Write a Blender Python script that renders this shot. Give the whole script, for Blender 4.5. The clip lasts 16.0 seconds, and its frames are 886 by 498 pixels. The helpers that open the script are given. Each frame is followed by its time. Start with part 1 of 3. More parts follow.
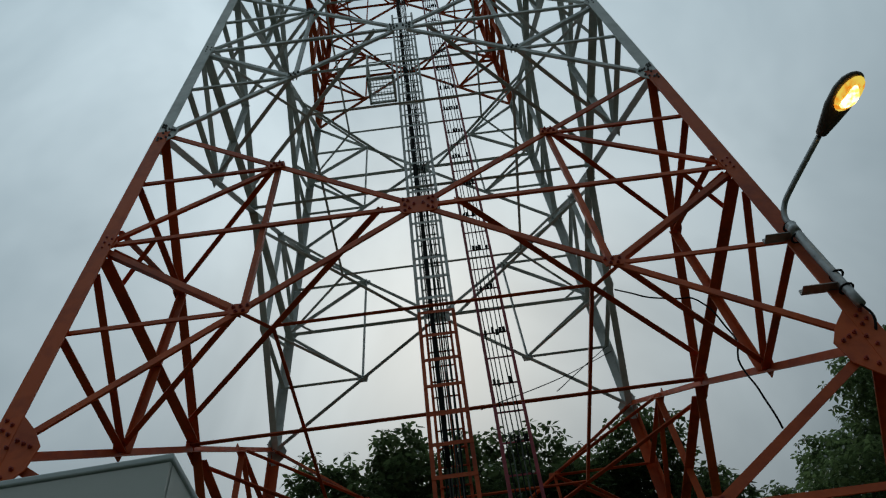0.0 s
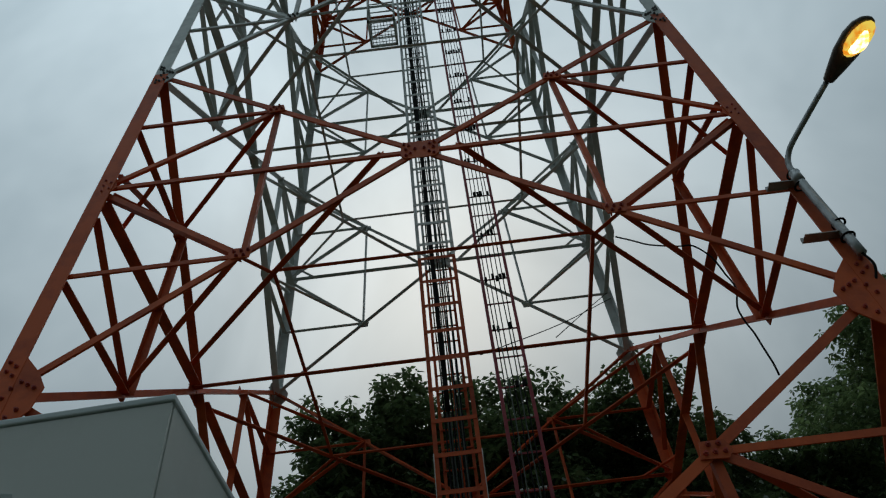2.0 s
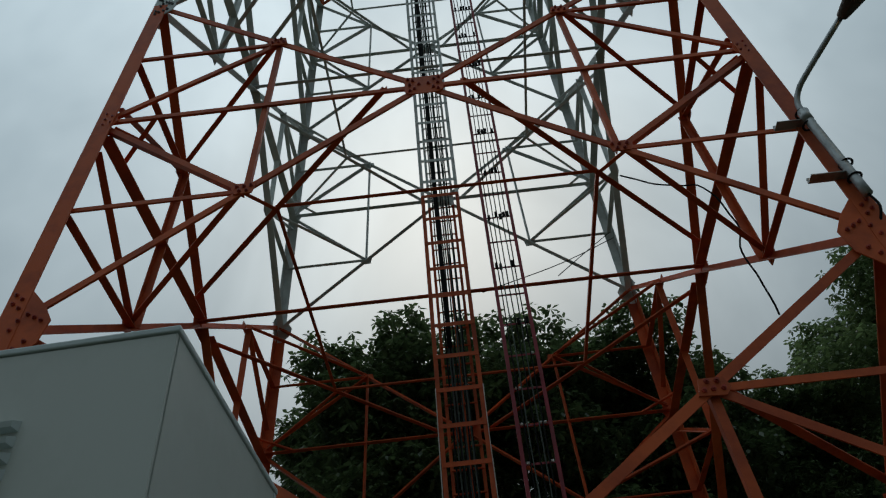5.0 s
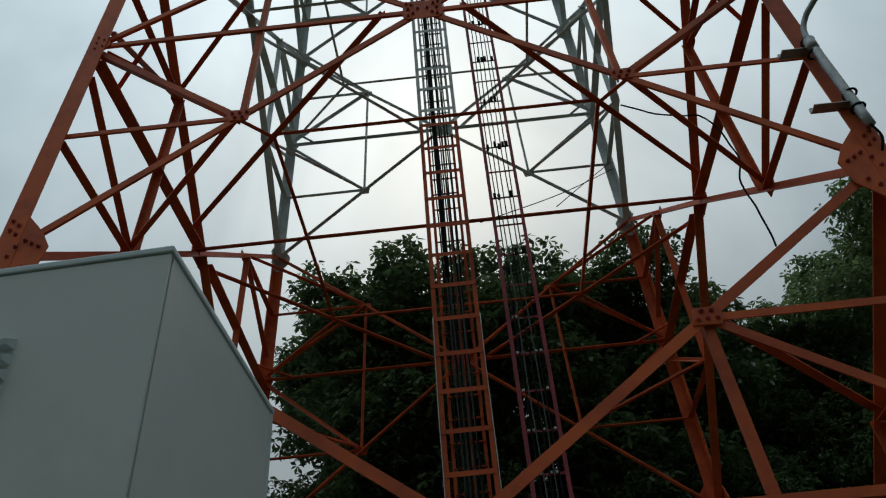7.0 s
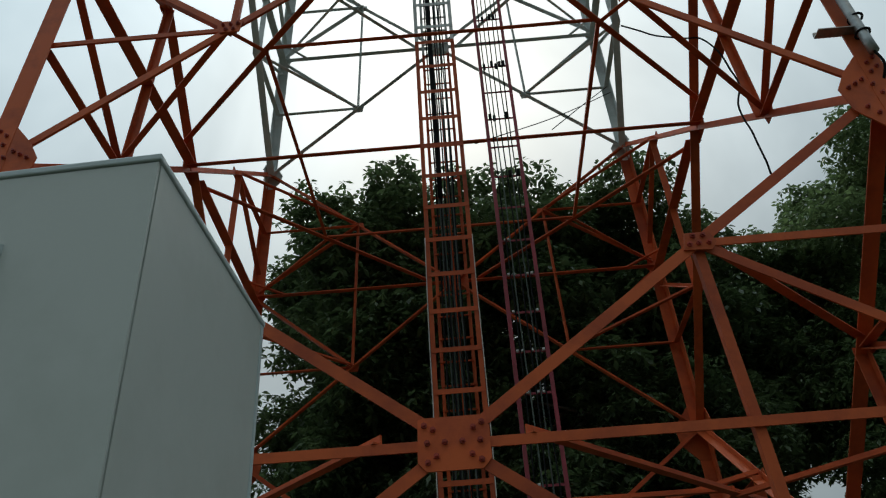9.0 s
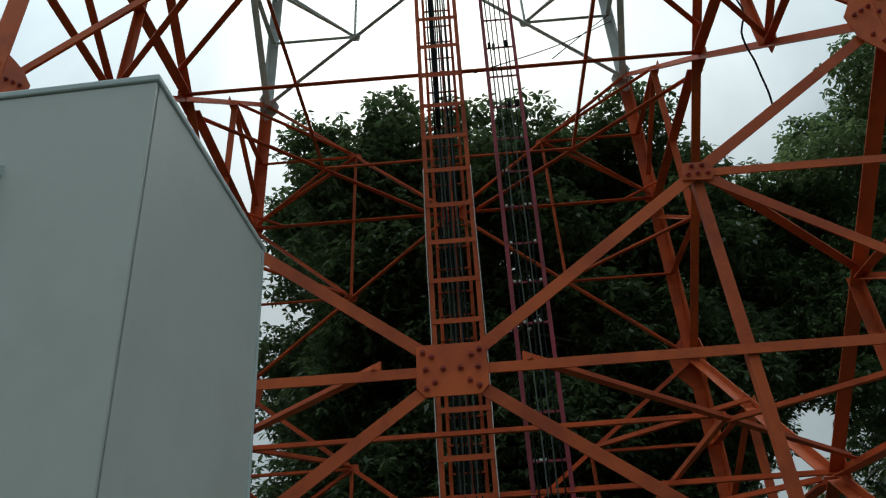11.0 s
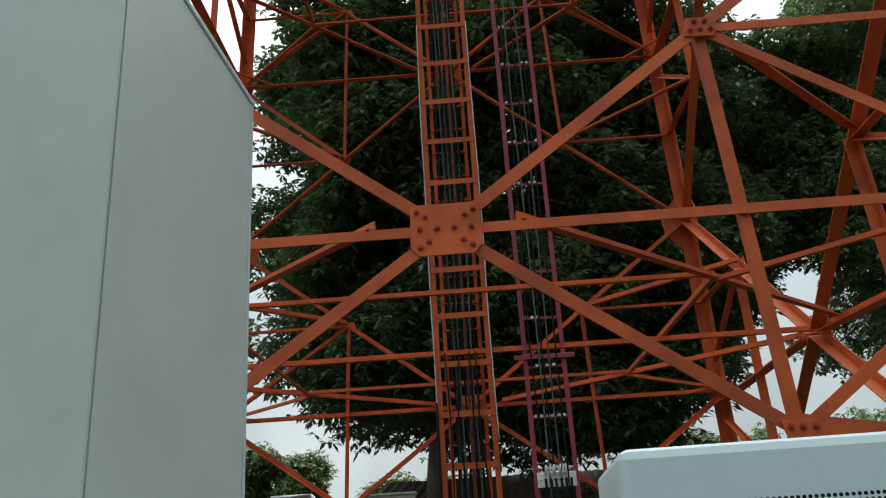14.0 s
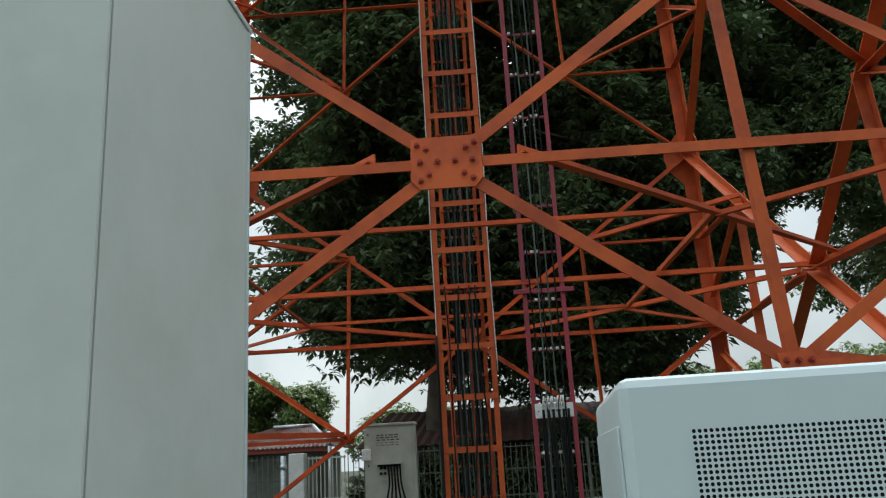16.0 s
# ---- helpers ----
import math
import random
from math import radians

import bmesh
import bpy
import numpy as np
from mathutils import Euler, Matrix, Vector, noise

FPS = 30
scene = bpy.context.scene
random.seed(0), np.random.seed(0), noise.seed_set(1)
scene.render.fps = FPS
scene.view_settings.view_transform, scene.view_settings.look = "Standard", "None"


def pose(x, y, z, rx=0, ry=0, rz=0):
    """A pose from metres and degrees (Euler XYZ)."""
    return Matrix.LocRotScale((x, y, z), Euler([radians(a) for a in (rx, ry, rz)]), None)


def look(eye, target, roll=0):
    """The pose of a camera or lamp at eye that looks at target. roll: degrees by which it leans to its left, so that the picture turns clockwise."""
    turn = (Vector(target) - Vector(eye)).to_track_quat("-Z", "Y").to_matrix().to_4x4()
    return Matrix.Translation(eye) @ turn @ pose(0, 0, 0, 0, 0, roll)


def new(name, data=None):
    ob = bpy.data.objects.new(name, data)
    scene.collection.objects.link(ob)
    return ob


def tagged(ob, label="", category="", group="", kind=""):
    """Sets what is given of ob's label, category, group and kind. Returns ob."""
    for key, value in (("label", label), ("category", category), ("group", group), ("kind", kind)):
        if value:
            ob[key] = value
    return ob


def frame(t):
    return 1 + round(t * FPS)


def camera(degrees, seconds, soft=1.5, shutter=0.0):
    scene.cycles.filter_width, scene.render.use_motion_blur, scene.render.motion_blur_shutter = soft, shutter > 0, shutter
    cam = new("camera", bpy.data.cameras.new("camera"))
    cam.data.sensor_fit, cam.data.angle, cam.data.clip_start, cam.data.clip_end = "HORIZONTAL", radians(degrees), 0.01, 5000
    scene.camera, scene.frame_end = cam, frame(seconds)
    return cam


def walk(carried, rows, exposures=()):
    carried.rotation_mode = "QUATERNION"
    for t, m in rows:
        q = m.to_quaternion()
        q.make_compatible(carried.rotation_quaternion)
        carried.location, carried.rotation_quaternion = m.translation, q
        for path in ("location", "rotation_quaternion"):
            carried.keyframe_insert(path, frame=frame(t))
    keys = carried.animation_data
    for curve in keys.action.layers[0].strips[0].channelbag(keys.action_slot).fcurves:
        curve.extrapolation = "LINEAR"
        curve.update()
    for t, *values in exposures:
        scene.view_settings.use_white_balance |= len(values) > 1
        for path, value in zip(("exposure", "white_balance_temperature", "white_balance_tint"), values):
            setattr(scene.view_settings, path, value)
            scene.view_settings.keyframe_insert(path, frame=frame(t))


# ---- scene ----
cam = camera(57.62, 16.0, soft=1.2)
# seconds, x, y, z, pitch, roll, yaw
ROWS = [
    (0.0, 0.134, -8.432, 1.776, 52.514, -7.910, -0.730),
    (0.5, 0.133, -8.430, 1.776, 51.434, -7.580, -0.407),
    (1.0, 0.132, -8.423, 1.782, 50.629, -7.221, -0.108),
    (1.5, 0.130, -8.417, 1.784, 49.659, -6.968, 0.101),
    (2.0, 0.130, -8.413, 1.787, 48.762, -6.881, 0.093),
    (2.5, 0.128, -8.411, 1.789, 47.864, -6.588, 0.362),
    (3.0, 0.127, -8.410, 1.790, 47.318, -6.418, 0.325),
    (3.5, 0.127, -8.408, 1.790, 46.772, -6.224, 0.500),
    (4.0, 0.125, -8.407, 1.791, 45.912, -6.010, 0.789),
    (6.5, 0.129, -8.383, 1.781, 41.236, -5.202, 1.385),
    (7.0, 0.131, -8.376, 1.781, 39.552, -4.962, 1.556),
    (7.5, 0.130, -8.369, 1.781, 38.285, -4.635, 1.596),
    (8.0, 0.124, -8.366, 1.781, 37.139, -4.519, 1.522),
    (8.5, 0.129, -8.356, 1.781, 35.705, -4.022, 1.562),
    (9.0, 0.131, -8.351, 1.778, 34.020, -3.836, 1.457),
    (11.5, 0.123, -8.344, 1.748, 27.226, -3.570, 1.770),
    (12.0, 0.127, -8.337, 1.744, 24.781, -3.416, 2.546),
    (12.5, 0.129, -8.330, 1.744, 23.343, -3.344, 2.385),
    (13.0, 0.125, -8.328, 1.743, 21.993, -3.442, 1.846),
    (13.5, 0.126, -8.327, 1.745, 20.624, -3.520, 1.929),
    (14.0, 0.125, -8.326, 1.744, 19.520, -3.531, 1.851),
    (14.5, 0.122, -8.326, 1.743, 18.234, -3.389, 2.251),
    (15.0, 0.122, -8.323, 1.742, 17.185, -3.318, 2.231),
    (15.5, 0.121, -8.320, 1.741, 16.098, -3.307, 2.250),
    (16.0, 0.122, -8.313, 1.740, 14.899, -3.206, 2.132),
]
EXPOSURES = [(0.0, -1.32, 6150, 10), (4.0, -1.26, 6150, 10), (6.5, -1.05, 6200, 10), (7.5, -0.85, 6250, 10), (9.0, -0.6, 6300, 10), (11.5, -0.1, 6300, 10), (13.0, 0.33, 6350, 12), (14.5, 0.62, 6450, 14), (16.0, 0.72, 6450, 15)]
walk(cam, [(t, pose(x, y, z, 90 + pitch, 0, yaw) @ pose(0, 0, 0, 0, 0, roll)) for t, x, y, z, pitch, roll, yaw in ROWS], EXPOSURES)

# ---- world and light ----
world = bpy.data.worlds.new("overcast_sky")
scene.world = world
world.use_nodes = True
wn, wl = world.node_tree.nodes, world.node_tree.links
wn.clear()
w_out = wn.new("ShaderNodeOutputWorld")
w_bg = wn.new("ShaderNodeBackground")
w_sky = wn.new("ShaderNodeTexSky")
w_sky.sky_type, w_sky.sun_disc = "NISHITA", False
w_sky.sun_elevation, w_sky.sun_rotation = radians(46), radians(0)
w_sky.air_density, w_sky.dust_density = 1.5, 4.0
w_co = wn.new("ShaderNodeTexCoord")
w_no = wn.new("ShaderNodeTexNoise")
w_no.inputs["Scale"].default_value, w_no.inputs["Detail"].default_value = 2.2, 5.0
w_no.inputs["Roughness"].default_value, w_no.inputs["Distortion"].default_value = 0.55, 0.6
w_ramp = wn.new("ShaderNodeValToRGB")
w_ramp.color_ramp.elements[0].position, w_ramp.color_ramp.elements[0].color = 0.36, (3.5, 4.5, 4.75, 1)
w_ramp.color_ramp.elements[1].position, w_ramp.color_ramp.elements[1].color = 0.64, (6.1, 7.25, 7.4, 1)
w_mix = wn.new("ShaderNodeMix")
w_mix.data_type = "RGBA"
w_mix.inputs["Factor"].default_value = 0.88
wl.new(w_co.outputs["Generated"], w_no.inputs["Vector"])
wl.new(w_no.outputs["Fac"], w_ramp.inputs["Fac"])
wl.new(w_sky.outputs["Color"], w_mix.inputs["A"])
wl.new(w_ramp.outputs["Color"], w_mix.inputs["B"])
# the cloud is brightest round the hidden sun and falls off smoothly all the way round
w_dot = wn.new("ShaderNodeVectorMath")
w_dot.operation = "DOT_PRODUCT"
w_dot.inputs[1].default_value = (-0.52, 0.42, 0.74)
w_fall = wn.new("ShaderNodeMapRange")
w_fall.inputs["From Min"].default_value, w_fall.inputs["From Max"].default_value = -0.6, 1.0
w_fall.inputs["To Min"].default_value, w_fall.inputs["To Max"].default_value = 0.55, 1.15
w_mul = wn.new("ShaderNodeMix")
w_mul.data_type, w_mul.blend_type = "RGBA", "MULTIPLY"
w_mul.inputs["Factor"].default_value = 1.0
wl.new(w_co.outputs["Generated"], w_dot.inputs[0])
wl.new(w_dot.outputs["Value"], w_fall.inputs["Value"])
wl.new(w_mix.outputs["Result"], w_mul.inputs["A"])
wl.new(w_fall.outputs["Result"], w_mul.inputs["B"])
# overcast: the zenith is brighter than the horizon
w_sep = wn.new("ShaderNodeSeparateXYZ")
w_zen = wn.new("ShaderNodeMapRange")
w_zen.inputs["From Min"].default_value, w_zen.inputs["From Max"].default_value = 0.45, 1.0
w_zen.inputs["To Min"].default_value, w_zen.inputs["To Max"].default_value = 0.6, 1.9
w_mul2 = wn.new("ShaderNodeMix")
w_mul2.data_type, w_mul2.blend_type = "RGBA", "MULTIPLY"
w_mul2.inputs["Factor"].default_value = 1.0
wl.new(w_co.outputs["Generated"], w_sep.inputs["Vector"])
wl.new(w_sep.outputs["Z"], w_zen.inputs["Value"])
wl.new(w_mul.outputs["Result"], w_mul2.inputs["A"])
wl.new(w_zen.outputs["Result"], w_mul2.inputs["B"])
wl.new(w_mul2.outputs["Result"], w_bg.inputs["Color"])
w_bg.inputs["Strength"].default_value = 0.135
wl.new(w_bg.outputs["Background"], w_out.inputs["Surface"])

sun = new("sun", bpy.data.lights.new("sun", "SUN"))
sun.data.energy, sun.data.angle, sun.data.color = 0.8, radians(25), (1.0, 0.96, 0.9)
sun.matrix_world = look((0, 25, 26), (0, 0, 0))


# ---- materials ----
def material(name, base, rough=0.6, metal=0.0, var=0.25, scale=3.0, dark=None, bump=0.15, bump_scale=60.0, object_var=0.12, spec=0.4):
    """Paint or other solid: base colour with stains at two scales, fine relief and a small change from piece to piece."""
    m = bpy.data.materials.new(name)
    m.use_nodes = True
    n, l = m.node_tree.nodes, m.node_tree.links
    b = n["Principled BSDF"]
    co = n.new("ShaderNodeTexCoord")
    big, fine = n.new("ShaderNodeTexNoise"), n.new("ShaderNodeTexNoise")
    big.inputs["Scale"].default_value, big.inputs["Detail"].default_value, big.inputs["Roughness"].default_value = scale, 6.0, 0.65
    fine.inputs["Scale"].default_value, fine.inputs["Detail"].default_value = bump_scale, 4.0
    for t in (big, fine):
        l.new(co.outputs["Object"], t.inputs["Vector"])
    ramp = n.new("ShaderNodeValToRGB")
    d = dark or tuple(c * (1 - var) for c in base)
    ramp.color_ramp.elements[0].position, ramp.color_ramp.elements[0].color = 0.34, (*d, 1)
    ramp.color_ramp.elements[1].position, ramp.color_ramp.elements[1].color = 0.56, (*base, 1)
    l.new(big.outputs["Fac"], ramp.inputs["Fac"])
    info = n.new("ShaderNodeObjectInfo")
    rng = n.new("ShaderNodeMapRange")
    rng.inputs["To Min"].default_value, rng.inputs["To Max"].default_value = 1 - object_var, 1 + object_var
    l.new(info.outputs["Random"], rng.inputs["Value"])
    hsv = n.new("ShaderNodeHueSaturation")
    l.new(ramp.outputs["Color"], hsv.inputs["Color"])
    l.new(rng.outputs["Result"], hsv.inputs["Value"])
    l.new(hsv.outputs["Color"], b.inputs["Base Color"])
    rr = n.new("ShaderNodeMapRange")
    rr.inputs["To Min"].default_value, rr.inputs["To Max"].default_value = rough - 0.12, min(1.0, rough + 0.12)
    l.new(fine.outputs["Fac"], rr.inputs["Value"])
    l.new(rr.outputs["Result"], b.inputs["Roughness"])
    bp = n.new("ShaderNodeBump")
    bp.inputs["Strength"].default_value, bp.inputs["Distance"].default_value = bump, 0.004
    l.new(fine.outputs["Fac"], bp.inputs["Height"])
    l.new(bp.outputs["Normal"], b.inputs["Normal"])
    b.inputs["Metallic"].default_value, b.inputs["Specular IOR Level"].default_value = metal, spec
    return m


ORANGE = material("orange_tower_paint", (0.60, 0.112, 0.028), 0.55, 0, 0.4, 1.6, (0.36, 0.062, 0.022), 0.2, 45, 0.12, 0.25)
WHITE = material("weathered_white_paint", (0.70, 0.73, 0.71), 0.55, 0, 0.3, 1.8, (0.48, 0.51, 0.49), 0.2, 45, 0.10)
CRIMSON = material("faded_crimson_paint", (0.34, 0.045, 0.065), 0.5, 0, 0.35, 2.0, (0.22, 0.035, 0.045), 0.2, 45, 0.1)
BOLT = material("red_painted_bolt", (0.42, 0.05, 0.026), 0.55, 0.0, 0.4, 20.0, None, 0.3, 80, 0.2)
BOLT_W = material("grey_bolt", (0.15, 0.15, 0.14), 0.6, 0.4, 0.4, 20.0, None, 0.3, 80, 0.2)
CABINET = material("pale_grey_green_cabinet_paint", (0.63, 0.65, 0.602), 0.42, 0, 0.12, 1.3, (0.55, 0.57, 0.515), 0.06, 30, 0.03, 0.35)
LID = material("cabinet_lid_paint", (0.60, 0.66, 0.65), 0.45, 0, 0.12, 2.0, None, 0.06, 30, 0.03)
WHITEBOX = material("white_enclosure_paint", (0.63, 0.705, 0.70), 0.4, 0, 0.08, 1.5, None, 0.05, 30, 0.02, 0.35)
# black rubber, and the painted shade behind the enclosure's punched holes
GASKET_AND_SHADE = material("black_rubber_and_hole_shade", (0.012, 0.012, 0.012), 0.8, 0, 0.3, 8.0, spec=0.12)
CABLE = material("black_cable_sheath", (0.012, 0.013, 0.013), 0.75, 0, 0.3, 4.0, None, 0.1, 60, 0.3, 0.12)
GALV = material("galvanised_steel", (0.42, 0.44, 0.44), 0.42, 0.7, 0.35, 9.0, None, 0.15, 50, 0.1)
LAMPBODY = material("dark_grey_cast_aluminium", (0.11, 0.10, 0.085), 0.45, 0.3, 0.3, 6.0)
CREAM = material("cream_box_paint", (0.50, 0.50, 0.43), 0.45, 0, 0.15, 2.5, (0.42, 0.41, 0.34), 0.08, 30, 0.03)
CLIP = material("white_ceramic_clip", (0.75, 0.75, 0.72), 0.4, 0, 0.2, 20.0)
INK = material("faded_ink", (0.10, 0.10, 0.09), 0.7, 0, 0.2, 20.0)
RUST = material("rusted_corrugated_iron", (0.34, 0.27, 0.25), 0.75, 0, 0.5, 2.2, (0.20, 0.055, 0.035), 0.3, 25, 0.1)
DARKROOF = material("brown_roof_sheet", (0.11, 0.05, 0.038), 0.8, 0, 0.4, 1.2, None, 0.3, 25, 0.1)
WALLPAINT = material("dirty_cream_render", (0.42, 0.42, 0.38), 0.85, 0, 0.35, 1.0, None, 0.3, 30, 0.05)
HOUSEWALL = material("mouldy_house_render", (0.17, 0.18, 0.15), 0.9, 0, 0.5, 1.2, (0.08, 0.09, 0.07), 0.3, 30, 0.05)
PIERWHITE = material("whitewash", (0.70, 0.70, 0.66), 0.8, 0, 0.25, 2.0, None, 0.2, 30, 0.03)
FENCE = material("grey_fence_paint", (0.11, 0.12, 0.10), 0.6, 0.2, 0.35, 3.0, None, 0.2, 40, 0.2)
CONCRETE = material("weathered_concrete", (0.33, 0.32, 0.29), 0.9, 0, 0.4, 1.5, None, 0.5, 30, 0.06)
GRASS_SOIL = material("grassy_ground", (0.038, 0.05, 0.02), 0.95, 0, 0.5, 0.6, (0.05, 0.04, 0.026), 0.8, 12, 0.0)
BARK = material("grey_brown_bark", (0.16, 0.13, 0.10), 0.9, 0, 0.5, 2.5, (0.07, 0.055, 0.04), 0.9, 14, 0.1)


def leaf_material(name, base, dark):
    m = bpy.data.materials.new(name)
    m.use_nodes = True
    n, l = m.node_tree.nodes, m.node_tree.links
    b = n["Principled BSDF"]
    geo = n.new("ShaderNodeNewGeometry")
    ramp = n.new("ShaderNodeValToRGB")
    ramp.color_ramp.elements[0].color, ramp.color_ramp.elements[1].color = (*dark, 1), (*base, 1)
    l.new(geo.outputs["Random Per Island"], ramp.inputs["Fac"])
    l.new(ramp.outputs["Color"], b.inputs["Base Color"])
    b.inputs["Roughness"].default_value, b.inputs["Specular IOR Level"].default_value = 0.38, 0.6
    thin = n.new("ShaderNodeBsdfTranslucent")
    through_leaf = n.new("ShaderNodeHueSaturation")
    through_leaf.inputs["Saturation"].default_value, through_leaf.inputs["Value"].default_value = 1.1, 1.5
    mix = n.new("ShaderNodeMixShader")
    mix.inputs["Fac"].default_value = 0.4
    l.new(ramp.outputs["Color"], through_leaf.inputs["Color"])
    l.new(through_leaf.outputs["Color"], thin.inputs["Color"])
    l.new(b.outputs["BSDF"], mix.inputs[1])
    l.new(thin.outputs["BSDF"], mix.inputs[2])
    l.new(mix.outputs["Shader"], n["Material Output"].inputs["Surface"])
    return m


LEAF_DARK = leaf_material("dark_green_leaf", (0.115, 0.158, 0.07), (0.045, 0.066, 0.03))
LEAF_MID = leaf_material("mid_green_leaf", (0.15, 0.205, 0.09), (0.06, 0.09, 0.04))
LEAF_LIGHT = leaf_material("light_green_leaf", (0.17, 0.23, 0.07), (0.07, 0.11, 0.035))


def glow(name, colour, strength):
    m = bpy.data.materials.new(name)
    m.use_nodes = True
    b = m.node_tree.nodes["Principled BSDF"]
    b.inputs["Base Color"].default_value = (*colour, 1)
    b.inputs["Emission Color"].default_value = (*colour, 1)
    b.inputs["Emission Strength"].default_value = strength
    return m


def mottle(mat, dark, light, scale):
    """Uneven glow of a pressed lamp glass."""
    nt = mat.node_tree
    tc = nt.nodes.new("ShaderNodeTexCoord")
    noise = nt.nodes.new("ShaderNodeTexNoise")
    noise.inputs["Scale"].default_value = scale
    ramp = nt.nodes.new("ShaderNodeValToRGB")
    ramp.color_ramp.elements[0].position = 0.36
    ramp.color_ramp.elements[1].position = 0.58
    ramp.color_ramp.elements[0].color = (*dark, 1)
    ramp.color_ramp.elements[1].color = (*light, 1)
    nt.links.new(tc.outputs["Object"], noise.inputs["Vector"])
    nt.links.new(noise.outputs["Fac"], ramp.inputs["Fac"])
    for n in nt.nodes:
        if n.type == "EMISSION":
            nt.links.new(ramp.outputs["Color"], n.inputs["Color"])
        elif n.type == "BSDF_PRINCIPLED":
            nt.links.new(ramp.outputs["Color"], n.inputs["Emission Color"])


SODIUM = glow("sodium_lamp_glass", (1.0, 0.50, 0.03), 1.9)
mottle(SODIUM, (1.0, 0.30, 0.012), (1.0, 0.72, 0.10), 14.0)
SODIUM_CORE = glow("sodium_lamp_burner", (1.0, 0.75, 0.35), 7.0)
mottle(SODIUM_CORE, (1.0, 0.45, 0.06), (1.0, 0.8, 0.42), 20.0)


# ---- mesh helpers ----
def thing(name, label, category, group="", kind="", at=(0, 0, 0)):
    ob = new(name)
    ob.location = at
    ob.empty_display_size = 0.1
    return tagged(ob, label, category, group, kind)


def mesh_of(name, verts, faces, mat, smooth=False):
    me = bpy.data.meshes.new(name)
    me.from_pydata([tuple(v) for v in verts], [], faces)
    me.materials.append(mat)
    if smooth:
        me.polygons.foreach_set("use_smooth", [True] * len(me.polygons))
    me.update()
    return me


def put(name, me, parent, label="", m=None):
    ob = new(name, me)
    ob.parent = parent
    if m is not None:
        ob.matrix_basis = m
    if label:
        tagged(ob, label)
    return ob


def part(name, bm, mat, parent, label="", smooth=False):
    me = bpy.data.meshes.new(name)
    bmesh.ops.recalc_face_normals(bm, faces=bm.faces)
    bm.to_mesh(me)
    bm.free()
    me.materials.append(mat)
    if smooth:
        me.polygons.foreach_set("use_smooth", [True] * len(me.polygons))
    return put(name, me, parent, label)


def add_box(bm, lo, hi, bevel=0.0):
    vs = bmesh.ops.create_cube(bm, size=1.0)["verts"]
    c, s = (Vector(lo) + Vector(hi)) / 2, Vector(hi) - Vector(lo)
    for v in vs:
        v.co = Vector((v.co.x * s.x, v.co.y * s.y, v.co.z * s.z)) + c
    if bevel:
        es = list({e for v in vs for e in v.link_edges})
        bmesh.ops.bevel(bm, geom=es, offset=bevel, segments=2, affect="EDGES", profile=0.5)
    return bm


def box_bm(lo, hi, bevel=0.0):
    return add_box(bmesh.new(), lo, hi, bevel)


def tube_data(points, r, sides=6, closed_ends=True, r_end=None):
    """Verts and faces of a tube along points."""
    pts = [Vector(p) for p in points]
    verts, faces = [], []
    side = None
    for i, p in enumerate(pts):
        d = (pts[min(i + 1, len(pts) - 1)] - pts[max(i - 1, 0)]).normalized()
        if side is None:
            side = d.orthogonal().normalized()
        side = (side - d * side.dot(d)).normalized()
        other = d.cross(side)
        rr = r if r_end is None else r + (r_end - r) * i / (len(pts) - 1)
        for k in range(sides):
            a = 2 * math.pi * k / sides
            verts.append(p + side * (rr * math.cos(a)) + other * (rr * math.sin(a)))
    for i in range(len(pts) - 1):
        for k in range(sides):
            a, b = i * sides + k, i * sides + (k + 1) % sides
            faces.append((a, b, b + sides, a + sides))
    if closed_ends:
        faces.append(tuple(range(sides))[::-1])
        faces.append(tuple(range((len(pts) - 1) * sides, len(pts) * sides)))
    return verts, faces


def tube(name, points, r, mat, parent, label="", sides=6, r_end=None):
    v, f = tube_data(points, r, sides, True, r_end)
    return put(name, mesh_of(name, v, f, mat, True), parent, label)


def smooth_path(pts, n=8):
    """A Catmull-Rom line through pts."""
    p = [Vector(q) for q in pts]
    p = [p[0] * 2 - p[1]] + p + [p[-1] * 2 - p[-2]]
    out = []
    for i in range(1, len(p) - 2):
        for k in range(n):
            t = k / n
            out.append(0.5 * ((2 * p[i]) + (p[i + 1] - p[i - 1]) * t + (2 * p[i - 1] - 5 * p[i] + 4 * p[i + 1] - p[i + 2]) * t * t
                              + (3 * p[i] - p[i - 1] - 3 * p[i + 1] + p[i + 2]) * t ** 3))
    return out + [p[-2]]


